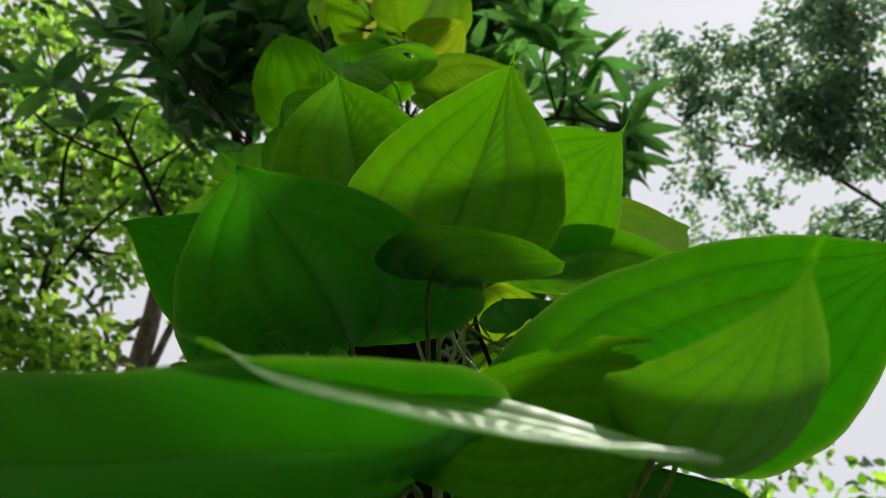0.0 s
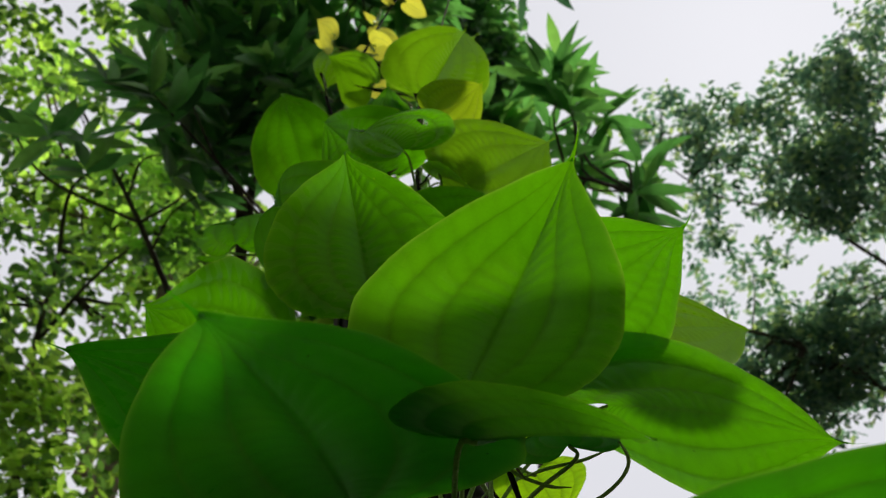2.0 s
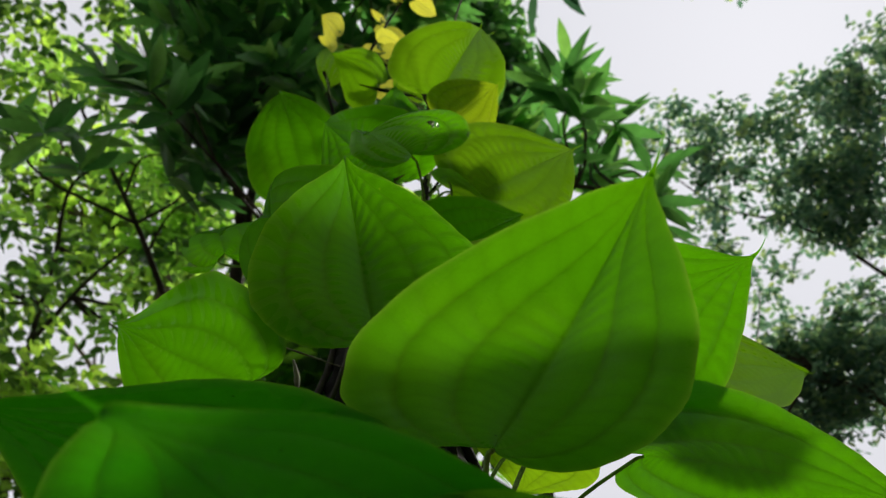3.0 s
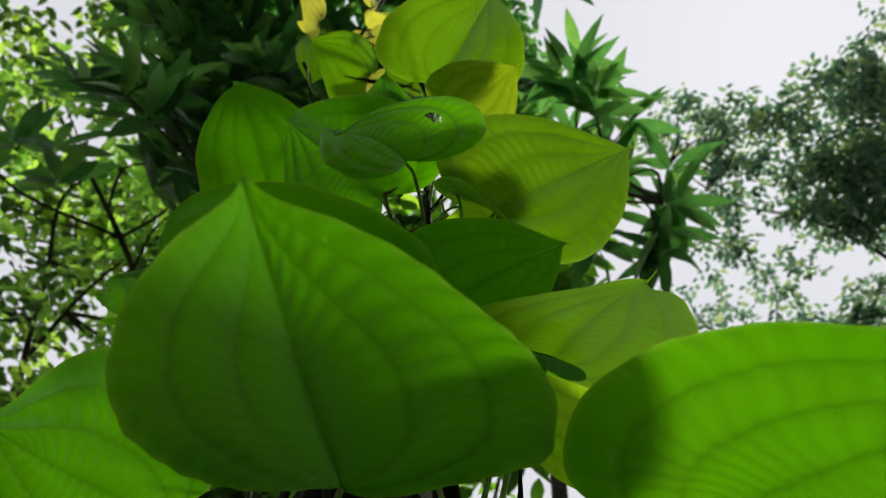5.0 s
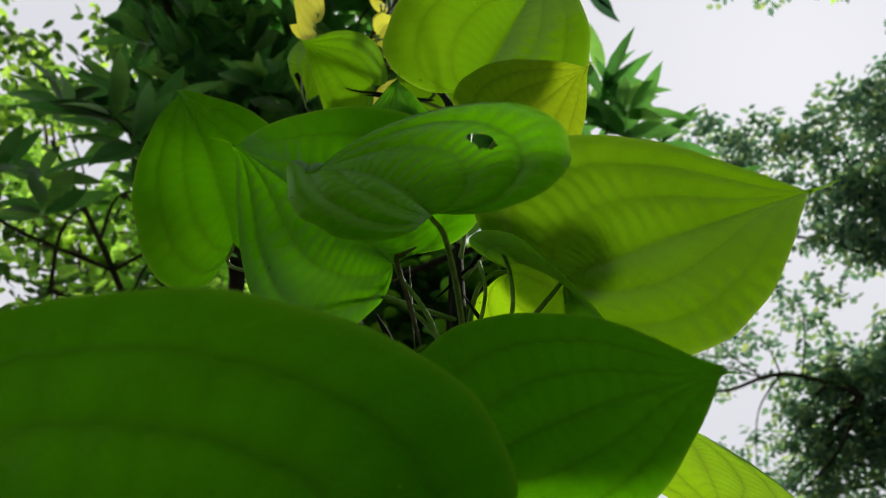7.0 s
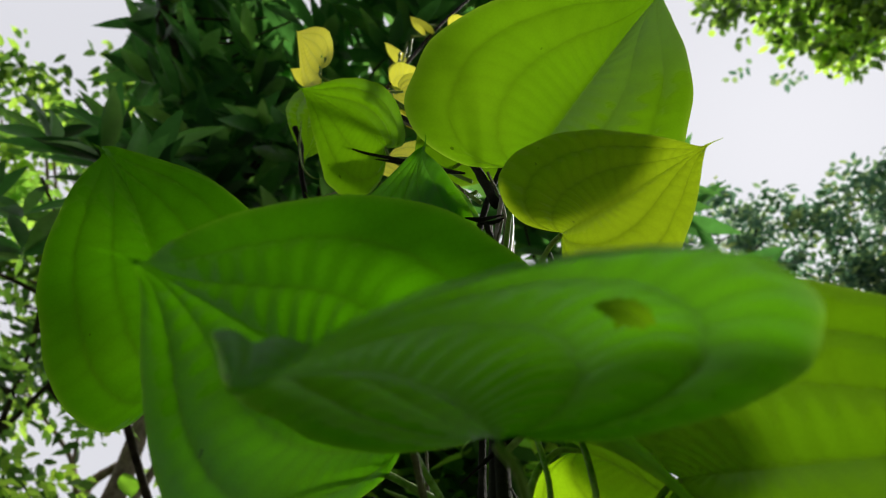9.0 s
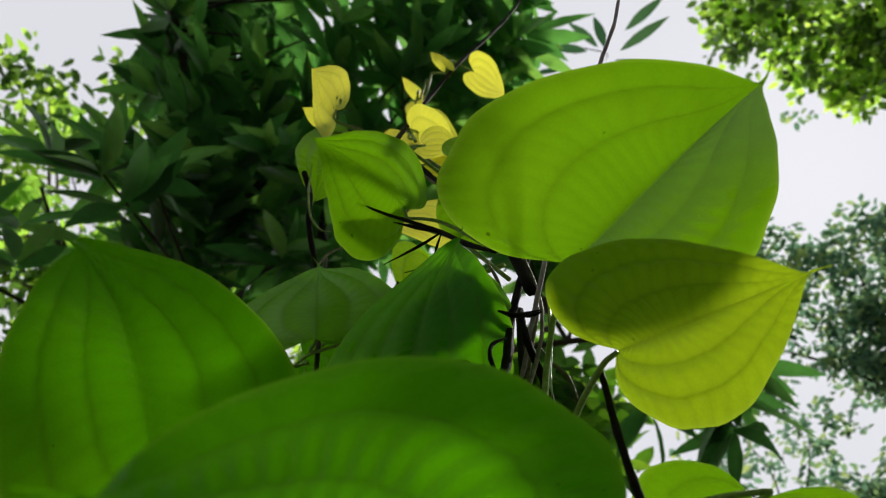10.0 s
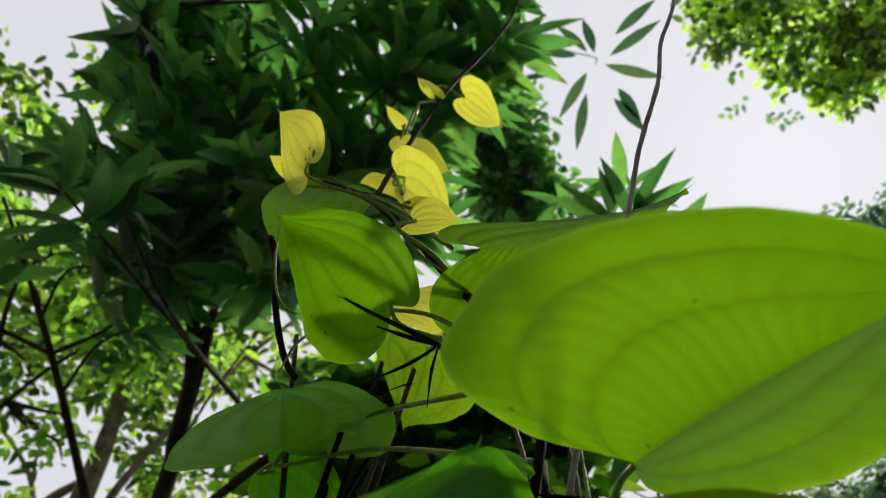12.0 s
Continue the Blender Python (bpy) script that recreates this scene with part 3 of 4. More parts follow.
crown_tree(
    "distant tree top with fine blue-green leaves",
    [([(0.9, 6.5, 0), (0.9, 6.2, 5.0), (0.7, 5.0, 8.0), (0.5, 4.3, 9.2)], 0.1, 0.02)],
    [((0.45, 4.1, 9.35), (0.45, 0.4, 0.4), 1), ((0.1, 3.6, 9.6), (0.4, 0.4, 0.5), 1)],
    300, (0.14, 0.07), 47, LANCE)


def make_woods():
    """The wood that stands round the clearing: stuff, one mesh for the lit edge in front and one, unseen and darker,
    added behind to block sky light.
    """
    rng = random.Random(77)
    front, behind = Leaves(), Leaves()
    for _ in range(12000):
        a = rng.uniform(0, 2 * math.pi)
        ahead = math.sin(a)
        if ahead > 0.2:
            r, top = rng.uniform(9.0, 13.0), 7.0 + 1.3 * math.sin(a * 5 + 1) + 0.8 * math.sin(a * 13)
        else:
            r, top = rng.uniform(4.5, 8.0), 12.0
        at = Vector((r * math.cos(a), 0.6 + r * math.sin(a), top * rng.random() ** 0.8 + 0.1))
        d0 = unit(rng)
        for k in range(5):
            (front if ahead > 0.2 else behind).add(at + unit(rng) * 0.25, (d0 + unit(rng)).normalized(), Vector((0, 0, 1)) + unit(rng), 0.22 * rng.uniform(0.7, 1.2), 0.13, 0.3, 0.1, False)
    # unseen boughs over the place behind the eye, added to close off sky light
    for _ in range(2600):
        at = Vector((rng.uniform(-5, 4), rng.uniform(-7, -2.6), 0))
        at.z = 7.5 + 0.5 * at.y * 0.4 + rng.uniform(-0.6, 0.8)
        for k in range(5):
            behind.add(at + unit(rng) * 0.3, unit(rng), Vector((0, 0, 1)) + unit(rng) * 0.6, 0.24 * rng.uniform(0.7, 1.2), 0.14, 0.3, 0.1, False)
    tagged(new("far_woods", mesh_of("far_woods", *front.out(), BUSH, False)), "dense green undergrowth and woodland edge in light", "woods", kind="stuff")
    tagged(new("far_woods", mesh_of("far_woods", *behind.out(), HAZED, False)), "unseen dark woodland and boughs added to block sky light", "woods", kind="stuff")


make_woods()


def make_support():
    """The old leaning trunk that the vine climbs, wound with older stems."""
    line = [(0.03, 0.86, 0.0), (0.02, 0.80, 1.0), (0.01, 0.77, 1.65), (-0.06, 0.78, 1.9), (-0.12, 0.81, 2.15), (-0.15, 0.84, 2.38), (-0.17, 0.86, 2.52)]
    trunk = thing("support_trunk", (0.02, 0.86, 0.0), "old dark leaning trunk wrapped in vine stems", "trunk")
    pts = smooth_line(line, 14)
    n = len(pts) - 1
    radii = [0.016 + 0.066 / (1 + math.exp((p.z - 2.06) * 16)) for p in pts]
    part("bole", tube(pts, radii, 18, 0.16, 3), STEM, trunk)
    rng = random.Random(8)
    for k in range(9):
        a, turn, first = rng.uniform(0, 6.28), rng.uniform(-5, 5), rng.randint(0, 20)
        way = []
        for i in range(first, n + 1, 4):
            r = radii[i] * rng.uniform(1.0, 1.25) + 0.003
            way.append(pts[i] + Vector((math.cos(a + turn * i / n), math.sin(a + turn * i / n), 0)) * r)
        way.append(way[-1] + Vector((rng.uniform(-0.05, 0.05), rng.uniform(-0.03, 0.03), rng.uniform(0.08, 0.3))))
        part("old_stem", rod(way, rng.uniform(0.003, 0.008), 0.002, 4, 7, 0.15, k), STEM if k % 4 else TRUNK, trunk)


make_support()


def add_spray(tree):
    """A loose whorl of narrow leaves hanging against the sky from a thin twig."""
    rng = random.Random(4)
    hub = Vector((0.37, 1.50, 5.42))
    part("twig", rod([(-0.2, 1.6, 5.4), (0.0, 1.55, 5.7), hub + Vector((-0.02, 0.0, 0.1)), hub], 0.004, 0.0015, 6, 5), TRUNK, tree)
    for k in range(11):
        a = 2 * math.pi * k / 11 + rng.uniform(-0.25, 0.25)
        d = Vector((math.cos(a), 0.75 * math.sin(a), -0.65 * math.sin(a)))
        spray = Leaves()
        spray.add(hub + d * rng.uniform(0.02, 0.16), d + unit(rng) * 0.3, Vector((0, -0.5, -0.8)) + unit(rng) * 0.8, rng.uniform(0.15, 0.26), 0.045, 0.3, 0.1)
        part("leaf", spray.out(), DIMMED_LANCE, tree)


add_spray(WHORLED)


# ---- the climbing vine ----
STEM_LINE = [(-0.02, 0.70, 0.0), (0.0, 0.60, 0.8), (0.0, 0.53, 1.45), (-0.01, 0.55, 1.75), (-0.04, 0.62, 2.05), (-0.05, 0.67, 2.3), (-0.055, 0.70, 2.5), (-0.10, 0.735, 2.72), (-0.17, 0.77, 2.92), (-0.15, 0.79, 3.2), (-0.08, 0.80, 3.4)]
VINE = thing("climbing_vine", (-0.02, 0.66, 0.0), "climbing yam vine with large heart-shaped green leaves on a thin stem", "vine")
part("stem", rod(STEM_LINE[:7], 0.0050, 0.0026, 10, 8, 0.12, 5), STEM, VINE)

# half of a heart-shaped outline: along the midrib and across it
HEART = [(0, 0), (-0.09, 0.13), (-0.19, 0.36), (-0.19, 0.66), (-0.06, 0.92), (0.14, 1.0), (0.34, 0.95), (0.54, 0.76), (0.73, 0.48), (0.87, 0.22), (0.95, 0.07), (1.0, 0.0)]


def heart_edge(n):
    p = [Vector((u, v)) for u, v in HEART]
    p = [2 * p[0] - p[1], *p, 2 * p[-1] - p[-2]]
    m, edge = len(HEART) - 1, []
    for k in range(n + 1):
        x = m * k / n
        i = min(int(x), m - 1)
        f = x - i
        a, b, c, d = p[i : i + 4]
        edge.append(0.5 * (2 * b + (c - a) * f + (2 * a - 5 * b + 4 * c - d) * f * f + (3 * b - a - 3 * c + d) * f**3))
    return edge


def stem_at(z):
    line = smooth_line(STEM_LINE, 10)
    return min(line, key=lambda p: abs(p.z - z))


def leaf(base, turn, length, width, bend=0.3, cup=0.0, fold=0.0, twist=0.0, mat=None, label="", stalk=True, holes=(), quilt=1.0, lopsided=0.0, pleat=1.0, drip=True, seed=0):
    """One heart-shaped leaf with its stalk. base: where the stalk joins; turn: degrees, x along the midrib and z out of the upper side."""
    mat = mat or LEAF
    rng = random.Random(seed + int(abs(base[0]) * 1e4) + int(base[2] * 1e4))
    ph = [rng.uniform(0, 6.28) for _ in range(8)]
    faces = []
    # small leaves take a coarser mesh
    rows_along, rows_across = (150, 40) if holes else (150, 24) if length > 0.08 else (60, 16)
    edge_line = heart_edge(rows_along)
    across = 2 * rows_across + 1
    q = np.repeat(np.linspace(0, 1, rows_along + 1)[:, None], across, 1)
    s = np.repeat(np.linspace(-1, 1, across)[None, :], rows_along + 1, 0)
    a = np.abs(s)
    ex, ey = (np.repeat(np.array(e)[:, None], across, 1) for e in ([p.x for p in edge_line], [p.y for p in edge_line]))
    # an uneven margin
    ey = ey * (1 + 0.008 * np.sin(31 * q + ph[4] + s) + 0.006 * np.sin(57 * q + ph[5] * s))
    u, v = q**1.5 * (1 - a) + ex * a, np.sign(s) * ey * a
    y = v * width / 2
    z = -cup * y * y / (width / 2) - fold * np.abs(y) + lopsided * np.maximum(-y, 0)
    # gentle waves of the margin, and pillows between the main veins and their ladder of cross veins
    z += width * (0.012 * a**3 * np.sin(9 * q + ph[0] + np.where(s > 0, 2, 0)) + 0.008 * a * np.sin(4 * q + ph[1]))
    z += width * 0.006 * a**4 * np.sin(23 * q + ph[2] + 2 * s)
    pillow = np.abs(np.sin(np.pi * np.minimum(a, VEINS[1]) / VEINS[0])) * np.where(a > VEINS[1], 0.0, 1.0) + np.where(a > VEINS[1], np.sin(np.pi * (a - VEINS[1]) / (1 - VEINS[1]) * 0.9), 0.0)
    swell = np.sin(np.pi * np.minimum(q * 1.05, 1))
    z += width * 0.014 * pleat * pillow * swell
    rung = 21 * q - 1.2 * a + 0.37 * (a > VEINS[0]) + 0.41 * (a > VEINS[1]) + 0.43 * (s > 0)
    rung += 0.45 * np.sin(6 * q + 4 * s + ph[3]) + 0.3 * np.sin(13 * q - 5 * s + ph[6])
    strength = 0.65 + 0.35 * np.sin(5 * q + 3 * s + ph[7])
    z += width * 0.0032 * quilt * (np.abs((rung + 0.5) % 1.0 - 0.5) * 4 - 1) * np.sqrt(pillow) * strength * swell
    w = twist * u
    y, z = y * np.cos(w) - z * np.sin(w), y * np.sin(w) + z * np.cos(w)
    k = bend if abs(bend) > 1e-3 else 1e-3
    th, r = k * u, length / k
    verts = np.stack((r * np.sin(th) + z * np.sin(th), y, -r * (1 - np.cos(th)) + z * np.cos(th)), -1).reshape(-1, 3).tolist()
    uvs = np.stack((q, 0.5 + 0.5 * s), -1).reshape(-1, 2).tolist()
    rungs = np.stack((rung + 5, s), -1).reshape(-1, 2).tolist()
    tip = Vector(verts[rows_along * across + rows_across])
    for i in range(rows_along):
        for j in range(across - 1):
            k = i * across + j
            # holes and bites: (along, across, size) in shares of the leaf
            hq, hs = (i + 0.5) / rows_along, (j + 0.5 - rows_across) / rows_across
            if not any(math.hypot((hq - h[0]) * 1.3, hs - h[1]) < h[2] * (1 + 0.25 * math.sin(17 * hq + 23 * hs)) for h in holes):
                faces.append((k, k + across, k + across + 1, k + 1))
    # drip tip: a thin curled point
    way = (tip - Vector(verts[(rows_along - rows_along // 20) * across + rows_across])).normalized()
    curl = rng.uniform(-0.5, 0.5)
    k0 = len(verts)
    for m in range(9 if drip else 0):
        f = m / 8
        at = tip + way * length * (0.085 * f - 0.012) + Vector((0, curl, 0.3)) * length * 0.07 * f * f
        half = length * (0.0035 * (1 - 0.6 * f) + 0.006 * (1 - f) ** 4)
        for dy, dz in ((-1, 0), (0, 0.12), (1, 0)):
            verts.append(tuple(at + Vector((0, dy, dz)) * half))
            uvs.append((0.97, 0.55))
            rungs.append((0.5, 0.0))
    for m in range(8 if drip else 0):
        for d in range(2):
            k = k0 + m * 3 + d
            faces.append((k, k + 3, k + 4, k + 1))
    me = mesh_of("leaf", verts, faces, mat)
    layer = me.uv_layers.new(name="uv")
    idx = np.zeros(len(me.loops), dtype=np.int32)
    me.loops.foreach_get("vertex_index", idx)
    layer.data.foreach_set("uv", np.array(uvs, dtype=np.float32)[idx].ravel())
    me.uv_layers.new(name="rung").data.foreach_set("uv", np.array(rungs, dtype=np.float32)[idx].ravel())
    ob = new("leaf", me)
    m = pose(*base, *turn)
    ob.parent = VINE
    ob.matrix_basis = VINE.matrix_world.inverted() @ m
    bpy.context.view_layer.update()
    tagged(ob, label)
    if stalk:
        b = Vector(base)
        back = -(m.to_3x3() @ Vector((1, 0, 0)))
        foot = stem_at(base[2] - min(0.14, 0.9 * length))
        mid = b.lerp(foot, 0.45) + back * 0.01 + Vector((0, 0, 0.01))
        part("stalk", rod([b - m.to_3x3() @ Vector((0, 0, 0.0006)), b + back * 0.012 + Vector((0, 0, -0.008)), mid, foot], 0.0012, 0.0017, 6, 6), PETIOLE, ob)
    return ob


def strand(name, points, r0, r1, mat):
    """A thin stem, twig, stalk or tendril of the vine."""
    line = smooth_line(points, 6)
    n = len(line) - 1
    thin = name in ("tendril", "twig")
    radii = [(r0 + (r1 - r0) * i / n) * (min(1.0, 0.35 + 0.13 * i, 0.35 + 0.13 * (n - i)) if thin else 1.0) for i in range(n + 1)]
    part(name, tube(line, radii, 6, 0.10, len(points)), mat, VINE)


# a purple-brown young shoot that stands off from the main stem
part("shoot", rod([(-0.055, 0.69, 2.42), (-0.045, 0.63, 2.49), (-0.029, 0.60, 2.56), (-0.022, 0.581, 2.60), (-0.012, 0.561, 2.638), (-0.006, 0.552, 2.68), (0.006, 0.54, 2.727), (0.012, 0.525, 2.80), (0.0, 0.51, 2.90)], 0.0014, 0.0011, 8, 8, 0.16, 9), TWIG, VINE, "slender purple-brown bare shoot")


strand("twig", [(-0.074, 0.660, 2.499), (-0.093, 0.675, 2.530), (-0.109, 0.690, 2.565), (-0.134, 0.700, 2.592), (-0.156, 0.710, 2.617), (-0.175, 0.715, 2.636)], 0.0022, 0.0009, STEM)
strand("twig", [(-0.109, 0.690, 2.565), (-0.126, 0.695, 2.576), (-0.144, 0.700, 2.588)], 0.0018, 0.0012, STEM)
strand("twig", [(-0.109, 0.690, 2.565), (-0.124, 0.700, 2.559), (-0.146, 0.720, 2.564)], 0.0014, 0.0008, STEM)
strand("twig", [(-0.109, 0.690, 2.564), (-0.111, 0.695, 2.549), (-0.111, 0.700, 2.528)], 0.0012, 0.0006, STEM)
strand("tendril", [(-0.133, 0.730, 2.571), (-0.125, 0.730, 2.577), (-0.119, 0.730, 2.579)], 0.0006, 0.0004, STEM)
strand("stem", [(-0.052, 0.670, 2.478), (-0.072, 0.690, 2.578), (-0.105, 0.720, 2.670), (-0.132, 0.735, 2.737), (-0.157, 0.740, 2.777), (-0.185, 0.745, 2.817), (-0.221, 0.750, 2.840)], 0.0036, 0.0016, STEM)
strand("tendril", [(-0.105, 0.715, 2.667), (-0.134, 0.725, 2.713), (-0.157, 0.735, 2.773), (-0.183, 0.740, 2.803), (-0.210, 0.742, 2.832), (-0.226, 0.745, 2.840)], 0.0014, 0.0009, DRY)
strand("stem", [(-0.185, 0.745, 2.817), (-0.176, 0.760, 2.847), (-0.173, 0.780, 2.926), (-0.157, 0.790, 3.052), (-0.129, 0.800, 3.224), (-0.097, 0.800, 3.341), (-0.071, 0.800, 3.450), (-0.048, 0.800, 3.590), (-0.027, 0.800, 3.880)], 0.0028, 0.0022, STEM)
strand("tendril", [(-0.161, 0.770, 2.864), (-0.179, 0.760, 2.851), (-0.185, 0.750, 2.819), (-0.192, 0.745, 2.820)], 0.0009, 0.0007, PETIOLE)
strand("stem", [(-0.246, 0.760, 2.761), (-0.236, 0.770, 2.739), (-0.232, 0.780, 2.716), (-0.224, 0.790, 2.690), (-0.213, 0.800, 2.666), (-0.203, 0.800, 2.651)], 0.0028, 0.0024, STEM)
strand("tendril", [(-0.243, 0.760, 2.779), (-0.237, 0.765, 2.738), (-0.229, 0.775, 2.710), (-0.218, 0.780, 2.698), (-0.209, 0.780, 2.696)], 0.0011, 0.0008, PETIOLE)
strand("stem", [(-0.074, 0.640, 2.255), (-0.071, 0.650, 2.315), (-0.068, 0.660, 2.375), (-0.064, 0.670, 2.418), (-0.062, 0.680, 2.460), (-0.059, 0.680, 2.487), (-0.054, 0.685, 2.527), (-0.048, 0.690, 2.567), (-0.042, 0.700, 2.640)], 0.0030, 0.0022, STEM)
strand("tendril", [(-0.068, 0.655, 2.379), (-0.074, 0.650, 2.389), (-0.073, 0.655, 2.406), (-0.066, 0.660, 2.419)], 0.0012, 0.0010, STEM)
strand("stalk", [(-0.062, 0.640, 2.290), (-0.056, 0.655, 2.372), (-0.051, 0.660, 2.403), (-0.047, 0.665, 2.438), (-0.048, 0.670, 2.477), (-0.058, 0.680, 2.540)], 0.0012, 0.0010, DRY)
strand("tendril", [(-0.044, 0.660, 2.379), (-0.044, 0.665, 2.413), (-0.042, 0.670, 2.452), (-0.041, 0.680, 2.500)], 0.0010, 0.0009, PETIOLE)
strand("tendril", [(-0.030, 0.670, 2.390), (-0.034, 0.670, 2.406), (-0.042, 0.675, 2.424), (-0.047, 0.680, 2.443)], 0.0012, 0.001, DRY)
strand("tendril", [(-0.062, 0.670, 2.453), (-0.053, 0.665, 2.448), (-0.048, 0.660, 2.445)], 0.0016, 0.0012, STEM)
strand("tendril", [(-0.078, 0.690, 2.537), (-0.071, 0.685, 2.510), (-0.067, 0.680, 2.485), (-0.064, 0.680, 2.468)], 0.0013, 0.001, DRY)
strand("tendril", [(-0.210, 0.780, 2.631), (-0.207, 0.790, 2.676), (-0.195, 0.800, 2.710)], 0.0012, 0.001, DRY)
strand("stem", [(-0.049, 0.640, 2.157), (-0.049, 0.650, 2.185), (-0.050, 0.660, 2.224), (-0.050, 0.670, 2.270), (-0.051, 0.675, 2.305), (-0.054, 0.680, 2.380)], 0.0046, 0.0032, STEM)
strand("stem", [(-0.057, 0.670, 2.179), (-0.056, 0.680, 2.210), (-0.055, 0.690, 2.252), (-0.055, 0.700, 2.294), (-0.056, 0.700, 2.370)], 0.0024, 0.0018, STEM)
strand("stalk", [(-0.028, 0.630, 2.255), (-0.021, 0.625, 2.223), (-0.020, 0.620, 2.185), (-0.025, 0.615, 2.152)], 0.0012, 0.0012, PETIOLE)
strand("stalk", [(-0.037, 0.640, 2.247), (-0.034, 0.630, 2.208), (-0.038, 0.620, 2.165), (-0.041, 0.620, 2.142)], 0.0011, 0.0012, PETIOLE)
strand("twig", [(-0.046, 0.650, 2.227), (-0.038, 0.630, 2.185), (-0.033, 0.610, 2.150)], 0.0012, 0.0012, STEM)
strand("twig", [(-0.028, 0.630, 2.261), (-0.037, 0.645, 2.259), (-0.045, 0.660, 2.263), (-0.065, 0.670, 2.245)], 0.0019, 0.0012, STEM)
strand("tendril", [(-0.072, 0.600, 2.207), (-0.080, 0.605, 2.206), (-0.083, 0.610, 2.208), (-0.075, 0.620, 2.184), (-0.068, 0.630, 2.162)], 0.0013, 0.0016, DRY)
strand("tendril", [(-0.093, 0.640, 2.213), (-0.080, 0.640, 2.206), (-0.066, 0.640, 2.189), (-0.061, 0.640, 2.178)], 0.0013, 0.0013, PETIOLE)
strand("tendril", [(-0.099, 0.660, 2.252), (-0.089, 0.660, 2.253), (-0.085, 0.660, 2.264)], 0.0009, 0.0007, DRY)
strand("tendril", [(-0.101, 0.680, 2.243), (-0.092, 0.680, 2.223), (-0.087, 0.680, 2.211)], 0.0022, 0.0018, STEM)
strand("tendril", [(-0.082, 0.670, 2.280), (-0.078, 0.670, 2.238), (-0.074, 0.670, 2.200)], 0.0009, 0.0008, DRY)
strand("tendril", [(0.006, 0.470, 1.705), (0.009, 0.480, 1.678), (0.025, 0.490, 1.658), (0.038, 0.500, 1.643)], 0.0017, 0.0014, PETIOLE)
strand("tendril", [(0.007, 0.460, 1.695), (0.028, 0.470, 1.676), (0.051, 0.480, 1.672), (0.066, 0.480, 1.671)], 0.0013, 0.001, PETIOLE)
strand("tendril", [(0.016, 0.450, 1.688), (0.015, 0.460, 1.654), (0.016, 0.470, 1.618)], 0.0014, 0.0014, PETIOLE)
strand("tendril", [(0.038, 0.500, 1.645), (0.058, 0.490, 1.654), (0.087, 0.470, 1.662), (0.099, 0.460, 1.676), (0.090, 0.450, 1.689)], 0.0014, 0.0011, PETIOLE)
strand("tendril", [(0.034, 0.500, 1.690), (0.053, 0.490, 1.692), (0.076, 0.480, 1.692), (0.093, 0.470, 1.694)], 0.0013, 0.0011, PETIOLE)
strand("tendril", [(0.017, 0.480, 1.671), (-0.002, 0.500, 1.656), (-0.017, 0.520, 1.647)], 0.0012, 0.001, PETIOLE)
strand("tendril", [(0.025, 0.470, 1.700), (0.025, 0.470, 1.685), (0.034, 0.480, 1.660), (0.041, 0.490, 1.645)], 0.002, 0.0016, STEM)
strand("tendril", [(0.016, 0.450, 1.662), (0.025, 0.450, 1.671), (0.030, 0.450, 1.662), (0.036, 0.460, 1.661)], 0.001, 0.0008, DRY)
strand("tendril", [(-0.064, 0.500, 1.674), (-0.048, 0.500, 1.655), (-0.050, 0.500, 1.638)], 0.0009, 0.0008, DRY)
strand("tendril", [(-0.054, 0.580, 1.881), (-0.045, 0.580, 1.893), (-0.041, 0.575, 1.900)], 0.0011, 0.001, STEM)
strand("stem", [(-0.057, 0.600, 1.868), (-0.058, 0.600, 1.895), (-0.060, 0.600, 1.919)], 0.005, 0.0045, STEM)
strand("tendril", [(-0.039, 0.570, 1.898), (-0.024, 0.580, 1.893), (-0.008, 0.590, 1.890)], 0.0016, 0.0014, STEM)
strand("tendril", [(0.011, 0.580, 1.913), (0.010, 0.580, 1.891), (0.008, 0.580, 1.866)], 0.0017, 0.0015, STEM)
strand("tendril", [(-0.169, 0.600, 1.942), (-0.137, 0.590, 1.921), (-0.102, 0.580, 1.898)], 0.001, 0.0008, DRY)
strand("stem", [(-0.027, 0.633, 2.367), (-0.025, 0.629, 2.331), (-0.022, 0.626, 2.300), (-0.017, 0.626, 2.278), (-0.012, 0.625, 2.262), (-0.007, 0.626, 2.244)], 0.0014, 0.0024, STEM)
strand("bud", [(-0.022, 0.627, 2.277), (-0.017, 0.623, 2.275), (-0.013, 0.623, 2.279)], 0.0016, 0.003, STEM)
strand("stalk", [(-0.048, 0.670, 2.462), (-0.052, 0.670, 2.425), (-0.054, 0.675, 2.394), (-0.054, 0.685, 2.371)], 0.001, 0.0012, DRY)
strand("stalk", [(-0.042, 0.673, 2.460), (-0.042, 0.670, 2.423), (-0.044, 0.674, 2.394), (-0.044, 0.683, 2.371)], 0.0008, 0.0009, PETIOLE)
strand("stem", [(-0.058, 0.669, 2.452), (-0.054, 0.668, 2.427), (-0.048, 0.671, 2.411), (-0.041, 0.677, 2.391), (-0.037, 0.684, 2.369)], 0.0019, 0.0022, STEM)
strand("tendril", [(-0.037, 0.671, 2.409), (-0.030, 0.675, 2.404), (-0.028, 0.680, 2.400), (-0.032, 0.678, 2.401)], 0.0009, 0.0007, DRY)
strand("twig", [(-0.071, 0.657, 2.437), (-0.062, 0.652, 2.428), (-0.049, 0.653, 2.437)], 0.0016, 0.0012, STEM)
strand("tendril", [(-0.161, 0.660, 1.981), (-0.153, 0.660, 1.954), (-0.152, 0.660, 1.929)], 0.003, 0.0024, DRY)

